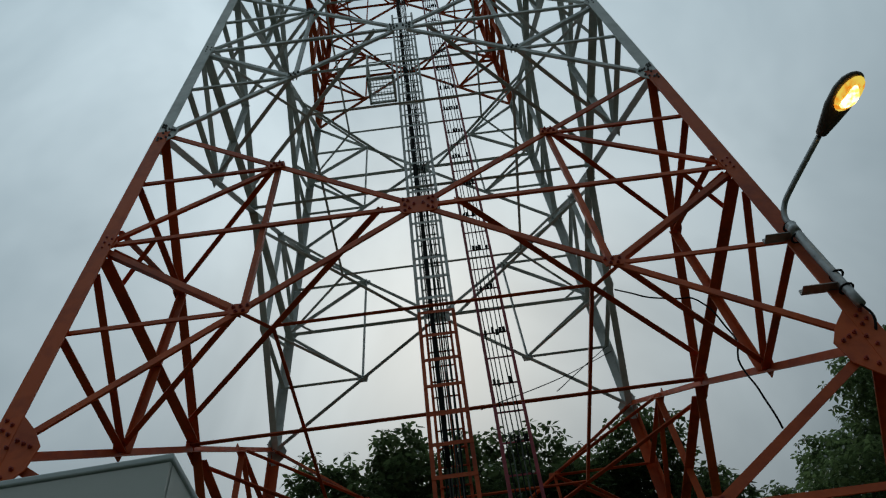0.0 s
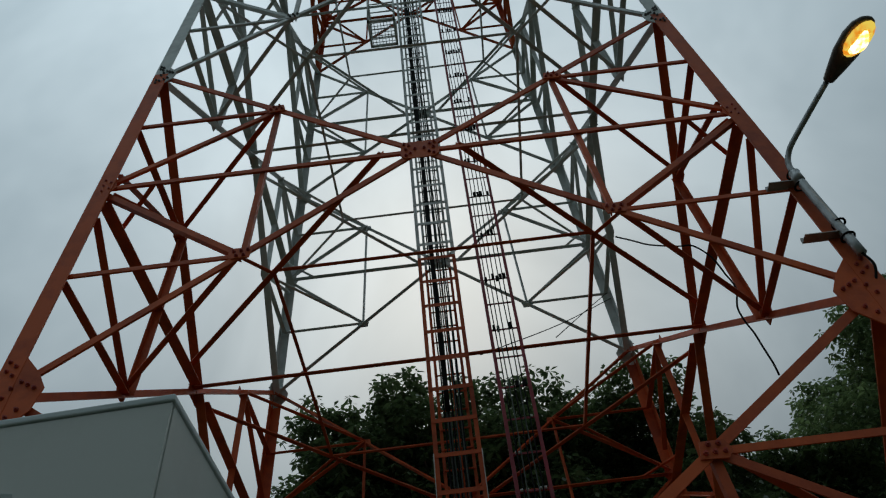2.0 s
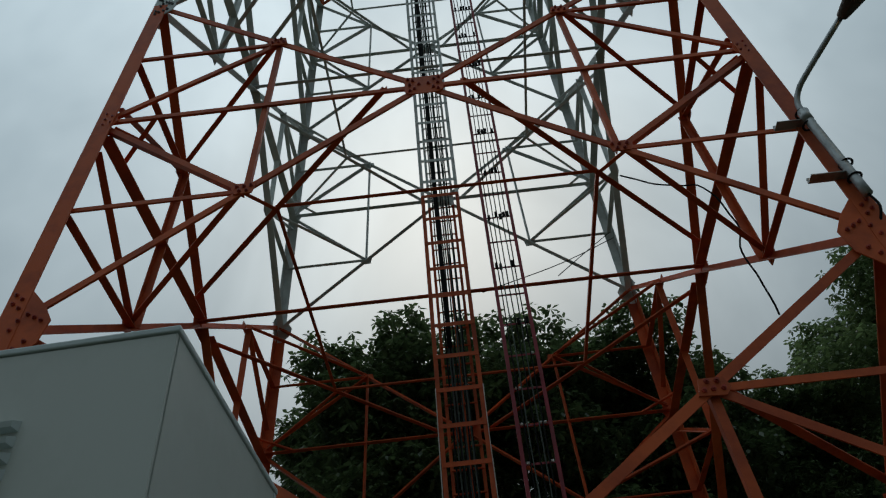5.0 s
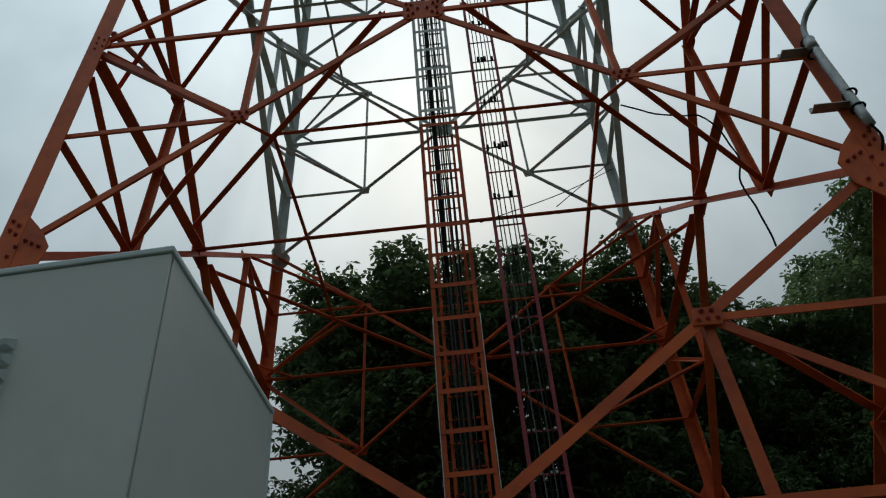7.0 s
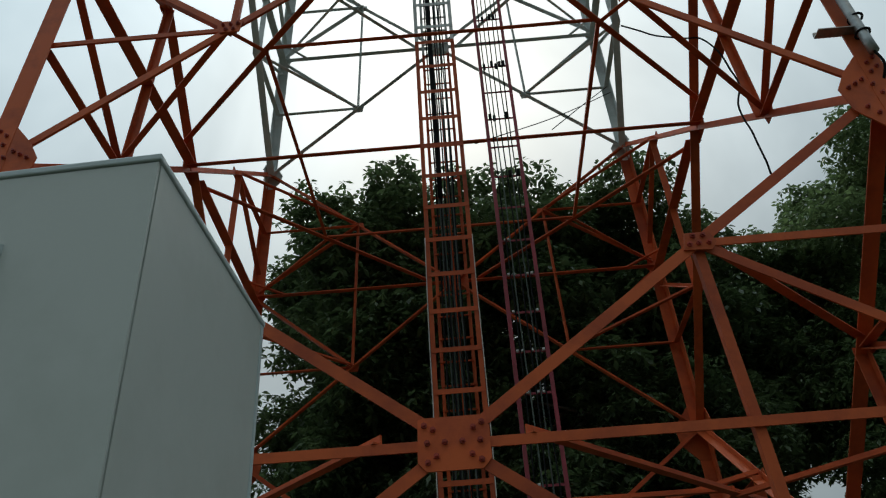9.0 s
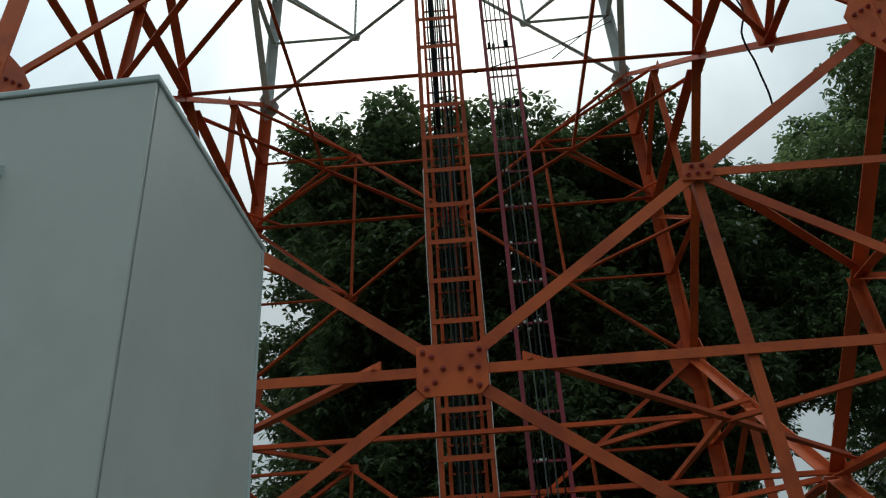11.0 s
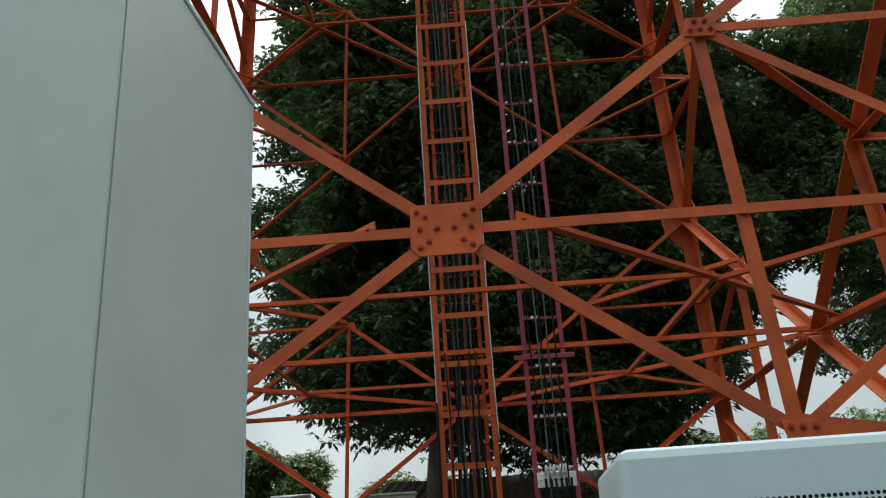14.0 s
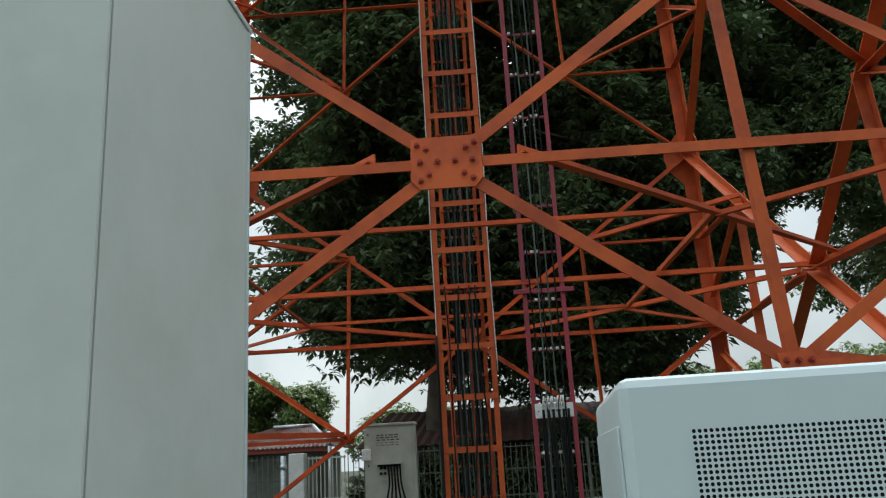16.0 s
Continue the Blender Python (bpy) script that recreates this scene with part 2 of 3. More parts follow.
def angle(name, p, q, a, inward, mat, parent, th=0.012, off=0.0, flip=1, label="", deep=1.0):
    """A steel angle from p to q: one flange of width a flat in the face, the other, deep times as wide, turned inward at its lower edge."""
    p, q = Vector(p), Vector(q)
    d = (q - p).normalized()
    v = Vector(inward)
    v = (v - d * v.dot(d)).normalized()
    u = d.cross(v)
    if u.z < 0 or (abs(u.z) < 1e-4 and u.x < 0):
        u = -u
    if abs(u.z) < 0.2 and abs(v.z) > 0.7:
        # plan members: the upright flange on the side away from the cabinets
        u = -u if u.y > 0 else u
    u = u * flip
    prof = [(-a / 2, 0), (a / 2, 0), (a / 2, th), (-a / 2 + th, th), (-a / 2 + th, a * deep), (-a / 2, a * deep)]
    c = (p + q) / 2
    verts = [e - c + u * x + v * (y + off) for e in (p, q) for x, y in prof]
    faces = [(i, (i + 1) % 6, (i + 1) % 6 + 6, i + 6) for i in range(6)] + [(5, 4, 3, 2, 1, 0), (6, 7, 8, 9, 10, 11)]
    if u.cross(v).dot(d) < 0:
        faces = [f[::-1] for f in faces]
    ob = put(name, mesh_of(name, verts, faces, mat), parent, label)
    ob.location = c
    return ob


# ---- the tower ----
Z_FOOT, Z_X, Z_A, Z_B, Z_C, Z_D, Z_E, Z_F, Z_G = 0.81, 3.508, 6.171, 9.07, 11.69, 14.676, 17.49, 20.4, 23.1
Z_H, Z_I, Z_J, Z_K = 26.05, 28.8, 31.6, 34.3
PANELS = [(Z_FOOT, Z_X, Z_A), (Z_A, Z_B, Z_C), (Z_C, Z_D, Z_E), (Z_E, Z_F, Z_G), (Z_G, Z_H, Z_I), (Z_I, Z_J, Z_K)]


def half_width(z):
    return 3.6 - 0.039 * (z - Z_A)


AXES = [((1, 0), (0, -1)), ((0, 1), (1, 0)), ((-1, 0), (0, 1)), ((0, -1), (-1, 0))]


def on_face(f, s, z, deep=0.0):
    """A point of face f (0 towards the cabinets, then counter-clockwise), s from -1 to 1 across it."""
    (ax, ay), (nx, ny) = AXES[f]
    w = half_width(z)
    return Vector((ax * s * w + nx * (w - deep), ay * s * w + ny * (w - deep), z))


def paint(z):
    return WHITE if Z_C <= z < Z_G else ORANGE


tower = thing("lattice_tower", "tall square lattice steel tower painted in orange and white bands", "tower")

hexa = [(math.cos(k * math.pi / 3), math.sin(k * math.pi / 3)) for k in range(6)]
BOLT_ME = {}
for key, mat in (("o", BOLT), ("w", BOLT_W)):
    v = [(x * 0.0195, y * 0.0195, 0) for x, y in hexa] + [(x * 0.0195, y * 0.0195, 0.014) for x, y in hexa]
    v += [(x * 0.011, y * 0.011, 0.014) for x, y in hexa] + [(x * 0.011, y * 0.011, 0.03) for x, y in hexa]
    fs = []
    for o in (0, 12):
        fs += [(o + i, o + (i + 1) % 6, o + 6 + (i + 1) % 6, o + 6 + i) for i in range(6)] + [tuple(range(o + 6, o + 12))]
    BOLT_ME[key] = mesh_of("bolt", v, fs, mat)


def plate(f, centre, outline, bolts, mat, proud=0.014, th=0.012, name="gusset_plate"):
    """A gusset plate on face f round centre; outline and bolts in (across, up) metres."""
    (ax, ay), (nx, ny) = AXES[f]
    n = Vector((nx, ny, 0.037)).normalized()
    x = Vector((ax, ay, 0))
    y = n.cross(x)
    m = Matrix((x, y, n)).transposed().to_4x4()
    m.translation = centre + n * proud
    k = len(outline)
    verts = [(a, b, 0) for a, b in outline] + [(a, b, th) for a, b in outline]
    faces = [tuple(range(k))[::-1], tuple(range(k, 2 * k))] + [(i, (i + 1) % k, (i + 1) % k + k, i + k) for i in range(k)]
    ob = put(name, mesh_of(name, verts, faces, mat), tower, "", m)
    for a, b in bolts:
        put("bolt", BOLT_ME["w" if mat is WHITE else "o"], ob, "", pose(a, b, th, 0, 0, 17 * a * 50))
    return ob


CENTRE_OUT = [(-0.22, -0.22), (0.22, -0.22), (0.29, -0.14), (0.28, 0.21), (0.24, 0.225), (-0.24, 0.225), (-0.28, 0.21), (-0.29, -0.14)]
CENTRE_BOLTS = [(-0.23, 0.16), (-0.16, 0.12), (0.16, 0.12), (0.23, 0.16), (-0.21, 0.01), (-0.07, 0.01), (0.07, 0.01), (0.21, 0.01),
                (-0.21, -0.15), (-0.14, -0.10), (0.14, -0.10), (0.21, -0.15)]
SMALL_OUT = [(-0.11, -0.07), (0.08, -0.08), (0.125, -0.015), (0.09, 0.07), (-0.08, 0.07)]
SMALL_BOLTS = [(-0.065, -0.03), (0.0, -0.025), (0.07, -0.025), (-0.03, 0.04), (0.04, 0.04)]


def corner_plate(f, side, z, mat, big):
    """The gusset at a leg joint, reaching inboard from the leg."""
    s = 0.8 if big else 0.5
    out = [(0.02, -0.62), (-0.16, -0.62), (-0.46, -0.30), (-0.52, 0.0), (-0.40, 0.22), (-0.17, 0.50), (0.02, 0.50)]
    bolts = [(-0.05, -0.5), (-0.05, -0.36), (-0.05, 0.40), (-0.05, 0.27), (-0.13, 0.33), (-0.13, 0.2), (-0.14, -0.42), (-0.26, 0.1),
             (-0.34, 0.05), (-0.42, 0.0), (-0.33, -0.27), (-0.25, -0.36), (-0.18, 0.02), (-0.13, -0.1)]
    out = [(side * -a * -1 * s, b * s) for a, b in out]
    if side < 0:
        out = out[::-1]
    plate(f, on_face(f, side, z), out, [(side * a * s, b * s) for a, b in bolts], mat)


for pi_, (z0, zc, z1) in enumerate(PANELS):
    low = pi_ == 0
    near_detail = pi_ <= 2
    mat = paint((z0 + z1) / 2)
    a_diag = 0.08 if low else 0.072
    # legs: two flanges with the corner outwards
    for cx, cy in ((-1, -1), (1, -1), (1, 1), (-1, 1)):
        verts = []
        L, t = 0.19 - 0.01 * pi_, 0.016
        prof = [(0, 0), (L, 0), (L, t), (t, t), (t, L), (0, L)]
        for z in (z0, z1):
            w = half_width(z) + 0.03
            verts += [(cx * (w - x), cy * (w - y), z) for x, y in prof]
        faces = [(i, (i + 1) % 6, (i + 1) % 6 + 6, i + 6) for i in range(6)] + [(5, 4, 3, 2, 1, 0), (6, 7, 8, 9, 10, 11)]
        if cx * cy < 0:
            faces = [fc[::-1] for fc in faces]
        put("leg", mesh_of("leg", verts, faces, mat), tower)
    for f in range(4):
        (ax, ay), (nx, ny) = AXES[f]
        inward = (-nx, -ny, -0.037)
        heel = -1 if f == 0 else 1
        big = (1.0, 1.15, 0.85, 1.15)[f]
        deep = 1.0 if f == 0 else 1.5
        c = on_face(f, 0, zc)
        mids = {}
        for sd in (-1, 1):
            for end, z in (("low", z0), ("up", z1)):
                corner = on_face(f, sd * 0.985, z)
                d = (corner - c)
                m = c + d * 0.5
                mids[sd, end] = m
                angle("diagonal_brace", c + d.normalized() * (0.12 if f == 0 else 0.03), corner, a_diag * big, inward, mat, tower, off=0.002, flip=heel, deep=deep)
                # struts from the middle of the half diagonal to the leg
                zl = m.z
                angle("redundant_strut", m + Vector((ax, ay, 0)) * sd * 0.04, on_face(f, sd * 0.985, zl), (0.062 if low else 0.052) * big, inward, mat, tower, off=0.014, flip=heel, deep=deep)
                away = 0.1 if f in (0, 2) else 0.42
                legmid = on_face(f, sd * 0.975, zc + (away if end == "up" else -away))
                angle("redundant_strut", m, legmid, (0.072 if low else 0.066) if f in (0, 2) else 0.055, inward, mat, tower, off=0.016, flip=1 if f else (-1 if end == "up" else 1), deep=deep)
                if near_detail:
                    out = [(sd * a, b if end == "up" else -b) for a, b in SMALL_OUT]
                    if (sd < 0) != (end != "up"):
                        out = out[::-1]
                    plate(f, m, out, [(sd * a, b if end == "up" else -b) for a, b in SMALL_BOLTS] if f == 0 else [], mat, 0.002)
            angle("vertical_strut", mids[sd, "low"], mids[sd, "up"], (0.066 if low else 0.058) * big, inward, mat, tower, off=0.03, deep=deep)
            angle("horizontal_brace", c + Vector((ax, ay, 0)) * sd * 0.2, on_face(f, sd * 0.985, zc - (0.0 if f in (0, 2) else 0.15)), (0.066 if low else 0.06) * (1.0 if f in (0, 2) else 1.6), inward, mat, tower, off=0.004, flip=heel, deep=deep)
            # corner ties to the next face
            nf = (f + 1) % 4
            if sd > 0:
                for end, z in (("low", z0), ("up", z1)):
                    cn = on_face(nf, 0, zc)
                    mate = cn + (on_face(nf, -0.985, z) - cn) * 0.5
                    dv = (mate - mids[sd, end]).normalized()
                    angle("corner_tie", mids[sd, end] + dv * 0.04 + Vector((0, 0, 0.03)), mate - dv * 0.04 + Vector((0, 0, 0.03)), 0.08 if low else 0.062, (0, 0, 1), mat, tower)
        k = 0.76 if low else 0.72
        plate(f, c, [(x * k, y * k) for x, y in CENTRE_OUT], [(x * k, y * k) for x, y in CENTRE_BOLTS] if near_detail else [], mat, 0.0)
        if near_detail:
            for sd in (-1, 1):
                corner_plate(f, sd, z1, ORANGE if pi_ == 0 else (WHITE if pi_ == 1 else mat), pi_ == 0)
                lp = [(0.0, -0.14), (0.0, 0.14), (-0.16, 0.08), (-0.19, -0.02), (-0.12, -0.14)]
                lp = [(sd * a, b) for a, b in lp]
                plate(f, on_face(f, sd, zc), lp if sd < 0 else lp[::-1], [(-sd * a * -1, b) for a, b in ((-0.05, 0.1), (-0.05, 0), (-0.05, -0.1), (-0.12, 0.05), (-0.12, -0.06))] if sd > 0 else [(0.05, 0.1), (0.05, 0), (0.05, -0.1), (0.12, 0.05), (0.12, -0.06)], mat, 0.004)
    # plan bracing at the middle level: a diamond through the face centres, a cross beam and ties
    w = half_width(zc)
    up = (0, 0, 1)
    k = 0.46 if low else 0.42
    e = 0.5 * (w + k)
    for sx in (-1, 1):
        for sy in (-1, 1):
            p, q = Vector((sx * k, sy * (w - 0.01), zc + 0.035)), Vector((sx * (w - 0.01), sy * k, zc + 0.035))
            angle("plan_brace", p, q, 0.066 if low else 0.07, up, mat, tower)
    angle("cross_beam", (-w, -0.10, zc - 0.02), (w, -0.10, zc - 0.02), 0.06, up, mat, tower)
    for sy in (-1, 1):
        angle("plan_tie", (-e, sy * e, zc + 0.06), (e, sy * e, zc + 0.06), 0.046, up, mat, tower)
        for sx in (-1, 1):
            angle("plan_tie", (sx * e, sy * e, zc + 0.05), (sx * e, -0.1, zc + 0.05), 0.046, up, mat, tower)
            angle("corner_tie", (sx * (w - 0.58), sy * (w - 0.02), zc - 0.03), (sx * (w - 0.02), sy * (w - 0.58), zc - 0.03), 0.05, up, mat, tower)
            angle("corner_tie", (sx * e, sy * e, zc + 0.01), (sx * 0.97 * w, sy * 0.97 * w, zc + 0.01), 0.05, up, mat, tower)
            if low:
                b = box_bm((sx * half_width(Z_FOOT) - 0.45, sy * half_width(Z_FOOT) - 0.45, -0.1), (sx * half_width(Z_FOOT) + 0.45, sy * half_width(Z_FOOT) + 0.45, Z_FOOT), 0.02)
                me = bpy.data.meshes.new("plinth")
                b.to_mesh(me)
                b.free()
                me.materials.append(CONCRETE)
                tagged(new("plinth", me), "square concrete plinth under a tower leg", "plinth", "tower plinths")

# ---- ladders and cable trays inside the tower ----
def shared_box(name, lo, hi, mat, bevel=0.0):
    b = box_bm(lo, hi, bevel)
    me = bpy.data.meshes.new(name)
    b.to_mesh(me)
    b.free()
    me.materials.append(mat)
    return me


def rail(t, x, y, za, zb, width, depth, mat, s):
    """An angle-iron upright."""
    th = 0.006
    prof = [(0, 0), (width, 0), (width, th), (th, th), (th, depth), (0, depth)]
    verts = [(x + s * (u - width / 2), y + v, z) for z in (za, zb) for u, v in prof]
    faces = [(i, (i + 1) % 6, (i + 1) % 6 + 6, i + 6) for i in range(6)] + [(5, 4, 3, 2, 1, 0), (6, 7, 8, 9, 10, 11)]
    if s < 0:
        faces = [f[::-1] for f in faces]
    put("rail", mesh_of("rail", verts, faces, mat), t)


ladder = thing("climbing_ladder", "tall steel climbing ladder, orange below and white above", "ladder", "ladders in the tower")
for za, zb, mat in ((0.0, 11.05, ORANGE), (11.05, 23.4, WHITE), (24.5, 33.0, ORANGE)):
    for sx in (-1, 1):
        rail(ladder, sx * 0.265, -0.14, za, zb, 0.055, 0.05, mat, -sx)
        rail(ladder, sx * 0.185, 0.10, za, zb, 0.04, 0.035, mat, -sx)
    rail(ladder, 0.03, 0.11, za, zb, 0.03, 0.03, mat, 1)
    rung = shared_box("rung", (-0.19, -0.009, -0.009), (0.19, 0.009, 0.009), mat)
    bar = shared_box("cross_plate", (-0.285, -0.006, -0.03), (0.285, 0.0, 0.03), mat)
    side = shared_box("side_bar", (-0.004, -0.12, -0.02), (0.004, 0.12, 0.02), mat)
    z = za + 0.2
    while z < zb:
        put("rung", rung, ladder, "", pose(0, 0.09, z))
        z += 0.30
    z = za + 0.33
    while z < zb:
        put("cross_plate", bar, ladder, "", pose(0, -0.143, z))
        for sx in (-1, 1):
            put("side_bar", side, ladder, "", pose(sx * 0.262, -0.02, z + 0.03))
        z += 0.51

tray = thing("cable_tray", "narrow crimson steel cable tray carrying black feeder cables", "cable tray", "ladders in the tower")
TX0, TX1 = 0.635, 1.025
for x, s in ((TX0, 1), (TX1, -1)):
    rail(tray, x, -0.12, 0.0, 33.0, 0.046, 0.045, CRIMSON, s)
t_rung = shared_box("rung", (TX0, -0.004, -0.014), (TX1, 0.004, 0.014), CRIMSON)
z, k = 0.25, 0
rnd = random.Random(4)
clip_me = shared_box("cable_clip", (-0.016, -0.03, -0.014), (0.016, 0.0, 0.014), CLIP, 0.004)
block_me = shared_box("cable_clamp", (-0.02, -0.035, -0.05), (0.02, 0.0, 0.05), GASKET_AND_SHADE, 0.004)
while z < 32.9:
    r = put("rung", t_rung, tray, "", pose(0, -0.10, z))
    if z < 8:
        for i in range(6):
            if rnd.random() < (0.8 if z < 3 else 0.4):
                put("cable_clip", clip_me, r, "white cable clip", pose(0.69 + i * 0.056 + rnd.uniform(-0.008, 0.008), -0.004, 0.008))
    elif k % 2 == 0:
        for i in range(6):
            if rnd.random() < 0.75:
                put("cable_clamp", block_me, r, "black cable clamp", pose(0.69 + i * 0.056, -0.02, rnd.uniform(-0.03, 0.03)))
    z += 0.51
    k += 1
part("joint_bar", box_bm((0.52, -0.15, 3.38), (1.14, -0.125, 3.43), 0.006), CRIMSON, tray)
earth = thing("earthing_bar", "pale drilled earthing plate with white cable lugs", "earth bar")
part("plate", box_bm((0.64, -0.155, 2.12), (1.02, -0.147, 2.26), 0.003), CLIP, earth)
for i in range(8):
    part("stud", box_bm((0.67 + i * 0.043, -0.168, 2.18), (0.682 + i * 0.043, -0.155, 2.192), 0.003), GASKET_AND_SHADE, earth)
for i in range(7):
    x = 0.72 + i * 0.033
    tube("cable_lug", [(x, -0.175, 2.22), (x + rnd.uniform(-0.03, 0.03), -0.19, 2.33)], 0.009, CLIP, earth)


def cable(points, r, label, mat=None, n=4):
    v, f = tube_data(smooth_path(points, n), r, 6)
    return tagged(new("cable", mesh_of("cable", v, f, mat or CABLE, True)), label, "cable", "cables on the tower")


CABLE_GREEN = material("grey_green_cable_sheath", (0.07, 0.09, 0.075), 0.6, 0, 0.3, 4.0, None, 0.1, 60, 0.3)
CABLE_WHITE = material("white_cable_sheath", (0.62, 0.60, 0.54), 0.6, 0, 0.2, 4.0, None, 0.1, 60, 0.1)
rnd = random.Random(5)
for i in range(5):
    x = 0.70 + i * 0.062
    cable([(x + rnd.uniform(-0.015, 0.015), -0.15 + rnd.uniform(-0.01, 0.01), z) for z in np.arange(0.0, 33, 1.3)], 0.0085,
          "dark feeder cable clipped to a crimson tray", CABLE_GREEN if i % 2 else CABLE)
for i in range(6):
    x = 0.72 + i * 0.05
    cable([(x, -0.17, 2.2), (x + rnd.uniform(-0.03, 0.03), -0.2, 1.6), (x + rnd.uniform(-0.04, 0.04), -0.17, 0.8), (x, -0.15, 0.0)], 0.013, "black earth cable hanging below an earthing plate")
for i in range(9):
    x = -0.12 + i * 0.03 + rnd.uniform(-0.008, 0.008)
    cable([(x + rnd.uniform(-0.016, 0.016), -0.02 + rnd.uniform(-0.02, 0.02), z) for z in np.arange(0.0, 33, 1.1)], 0.0105,
          "thin dark cable running up a steel ladder", CABLE_GREEN if i % 2 else CABLE)
cable([(-0.07 + rnd.uniform(-0.01, 0.01), -0.05, z) for z in np.arange(8.2, 33, 1.4)], 0.035, "thick black cable bundle running up a white ladder")
for i in range(4):
    x = -0.16 + i * 0.1
    cable([(x + rnd.uniform(-0.03, 0.03), -0.17 + rnd.uniform(-0.02, 0.01), z) for z in np.arange(0.0, 3.6, 0.7)], 0.008, "black cable hanging loosely down an orange ladder")
cable([(-0.30, -0.17, z) for z in np.arange(0.0, 3.3, 0.6)], 0.014, "black cable hanging loosely down an orange ladder")
for sx in (-1, 1):
    cable([(sx * 0.298 + rnd.uniform(-0.006, 0.006), -0.15, z) for z in np.arange(2.6, 8.2, 0.7)], 0.006, "thin white cable along an orange ladder rail", CABLE_WHITE)
cable([(2.209, -1.9, 9.058), (2.399, -1.9, 8.945), (2.574, -1.9, 8.837), (2.887, -1.9, 8.754), (3.055, -1.9, 8.731), (3.2, -1.9, 8.5), (3.257, -1.9, 8.2), (3.296, -1.9, 7.962), (3.21, -1.9, 7.688), (3.215, -1.9, 7.476), (3.25, -1.9, 7.292), (3.264, -1.9, 7.109), (3.285, -1.9, 6.879), (3.285, -1.9, 6.72)], 0.011, "black cable hanging slack between tower braces", n=3)
cable([(0.45, -0.12, 9.0), (1.9, 1.6, 10.95), (3.36, 3.36, 13.1)], 0.008, "thin black stay wire to a tower leg", n=6)
cable([(1.75, 1.35, 10.45), (2.5, 2.3, 11.8), (3.36, 3.36, 13.3)], 0.008, "thin black stay wire to a tower leg", n=6)

# ---- rest platform high on the ladder ----
platform = thing("rest_platform", "white steel rest platform with a mesh floor beside the ladder", "platform")
PX0, PX1, PY0, PY1, PZ = -0.98, -0.34, -0.40, 0.27, 19.0
for lo, hi in (((PX0, PY0, PZ), (PX1, PY0 + 0.05, PZ + 0.06)), ((PX0, PY1 - 0.05, PZ), (PX1, PY1, PZ + 0.06)), ((PX0, PY0, PZ), (PX0 + 0.05, PY1, PZ + 0.06)), ((PX1 - 0.05, PY0, PZ), (PX1, PY1, PZ + 0.06))):
    part("frame", box_bm(lo, hi), WHITE, platform)
gb = bmesh.new()
for i in range(1, 9):
    add_box(gb, (PX0, PY0 + i * 0.079 - 0.006, PZ + 0.02), (PX1, PY0 + i * 0.079 + 0.006, PZ + 0.035))
for i in range(1, 9):
    add_box(gb, (PX0 + i * 0.074 - 0.006, PY0, PZ + 0.02), (PX0 + i * 0.074 + 0.006, PY1, PZ + 0.036))
part("mesh_floor", gb, WHITE, platform)
for x in (PX0 + 0.02, PX1 - 0.02):
    for y in (PY0 + 0.02, PY1 - 0.02):
        tube("post", [(x, y, PZ + 0.06), (x, y, PZ + 1.3)], 0.022, WHITE, platform)
for z in (PZ + 0.45, PZ + 0.9, PZ + 1.3):
    tube("guard_rail", [(PX1, PY0 + 0.02, z), (PX0 + 0.02, PY0 + 0.02, z), (PX0 + 0.02, PY1 - 0.02, z), (PX1, PY1 - 0.02, z)], 0.02, WHITE, platform)

# ---- street lamp clamped to a leg ----
lamp = thing("street_lamp", "lit amber street lamp on a galvanised arm", "street lamp")
pipe = [(3.56, -3.68, 6.50), (3.515, -3.675, 7.05), (3.475, -3.665, 7.62), (3.478, -3.665, 7.80), (3.515, -3.72, 7.92), (3.585, -3.85, 7.99), (3.91, -4.26, 8.25)]
tube("pole", smooth_path(pipe[:3], 4), 0.042, GALV, lamp, sides=10)
tube("arm", smooth_path(pipe[2:], 5), 0.028, GALV, lamp, sides=10)
tube("ferrule", [(3.478, -3.666, 7.54), (3.474, -3.664, 7.68)], 0.05, GALV, lamp, sides=10)
for z, bx in ((6.815, 3.54), (7.60, 3.47)):
    y = -half_width(z)
    br = part("bracket", box_bm((3.2, y - 0.035, z - 0.028), (bx, y - 0.012, z + 0.028), 0.004), GALV, lamp)
    part("bracket_flange", box_bm((3.2, y - 0.12, z - 0.03), (bx, y - 0.035, z - 0.022)), GALV, lamp)
    for dz in (-0.09, 0.09):
        tube("u_bolt", [(bx + 0.01 + 0.055 * math.cos(a), y - 0.09 + 0.06 * math.sin(a), z + dz) for a in np.linspace(0, 6.28, 13)], 0.011, GASKET_AND_SHADE, lamp)
lamp_cable = cable([(3.56, -3.68, 6.51), (3.59, -3.68, 6.35), (3.56, -3.60, 6.22)], 0.012, "black cable leaving the foot of a lamp pole")
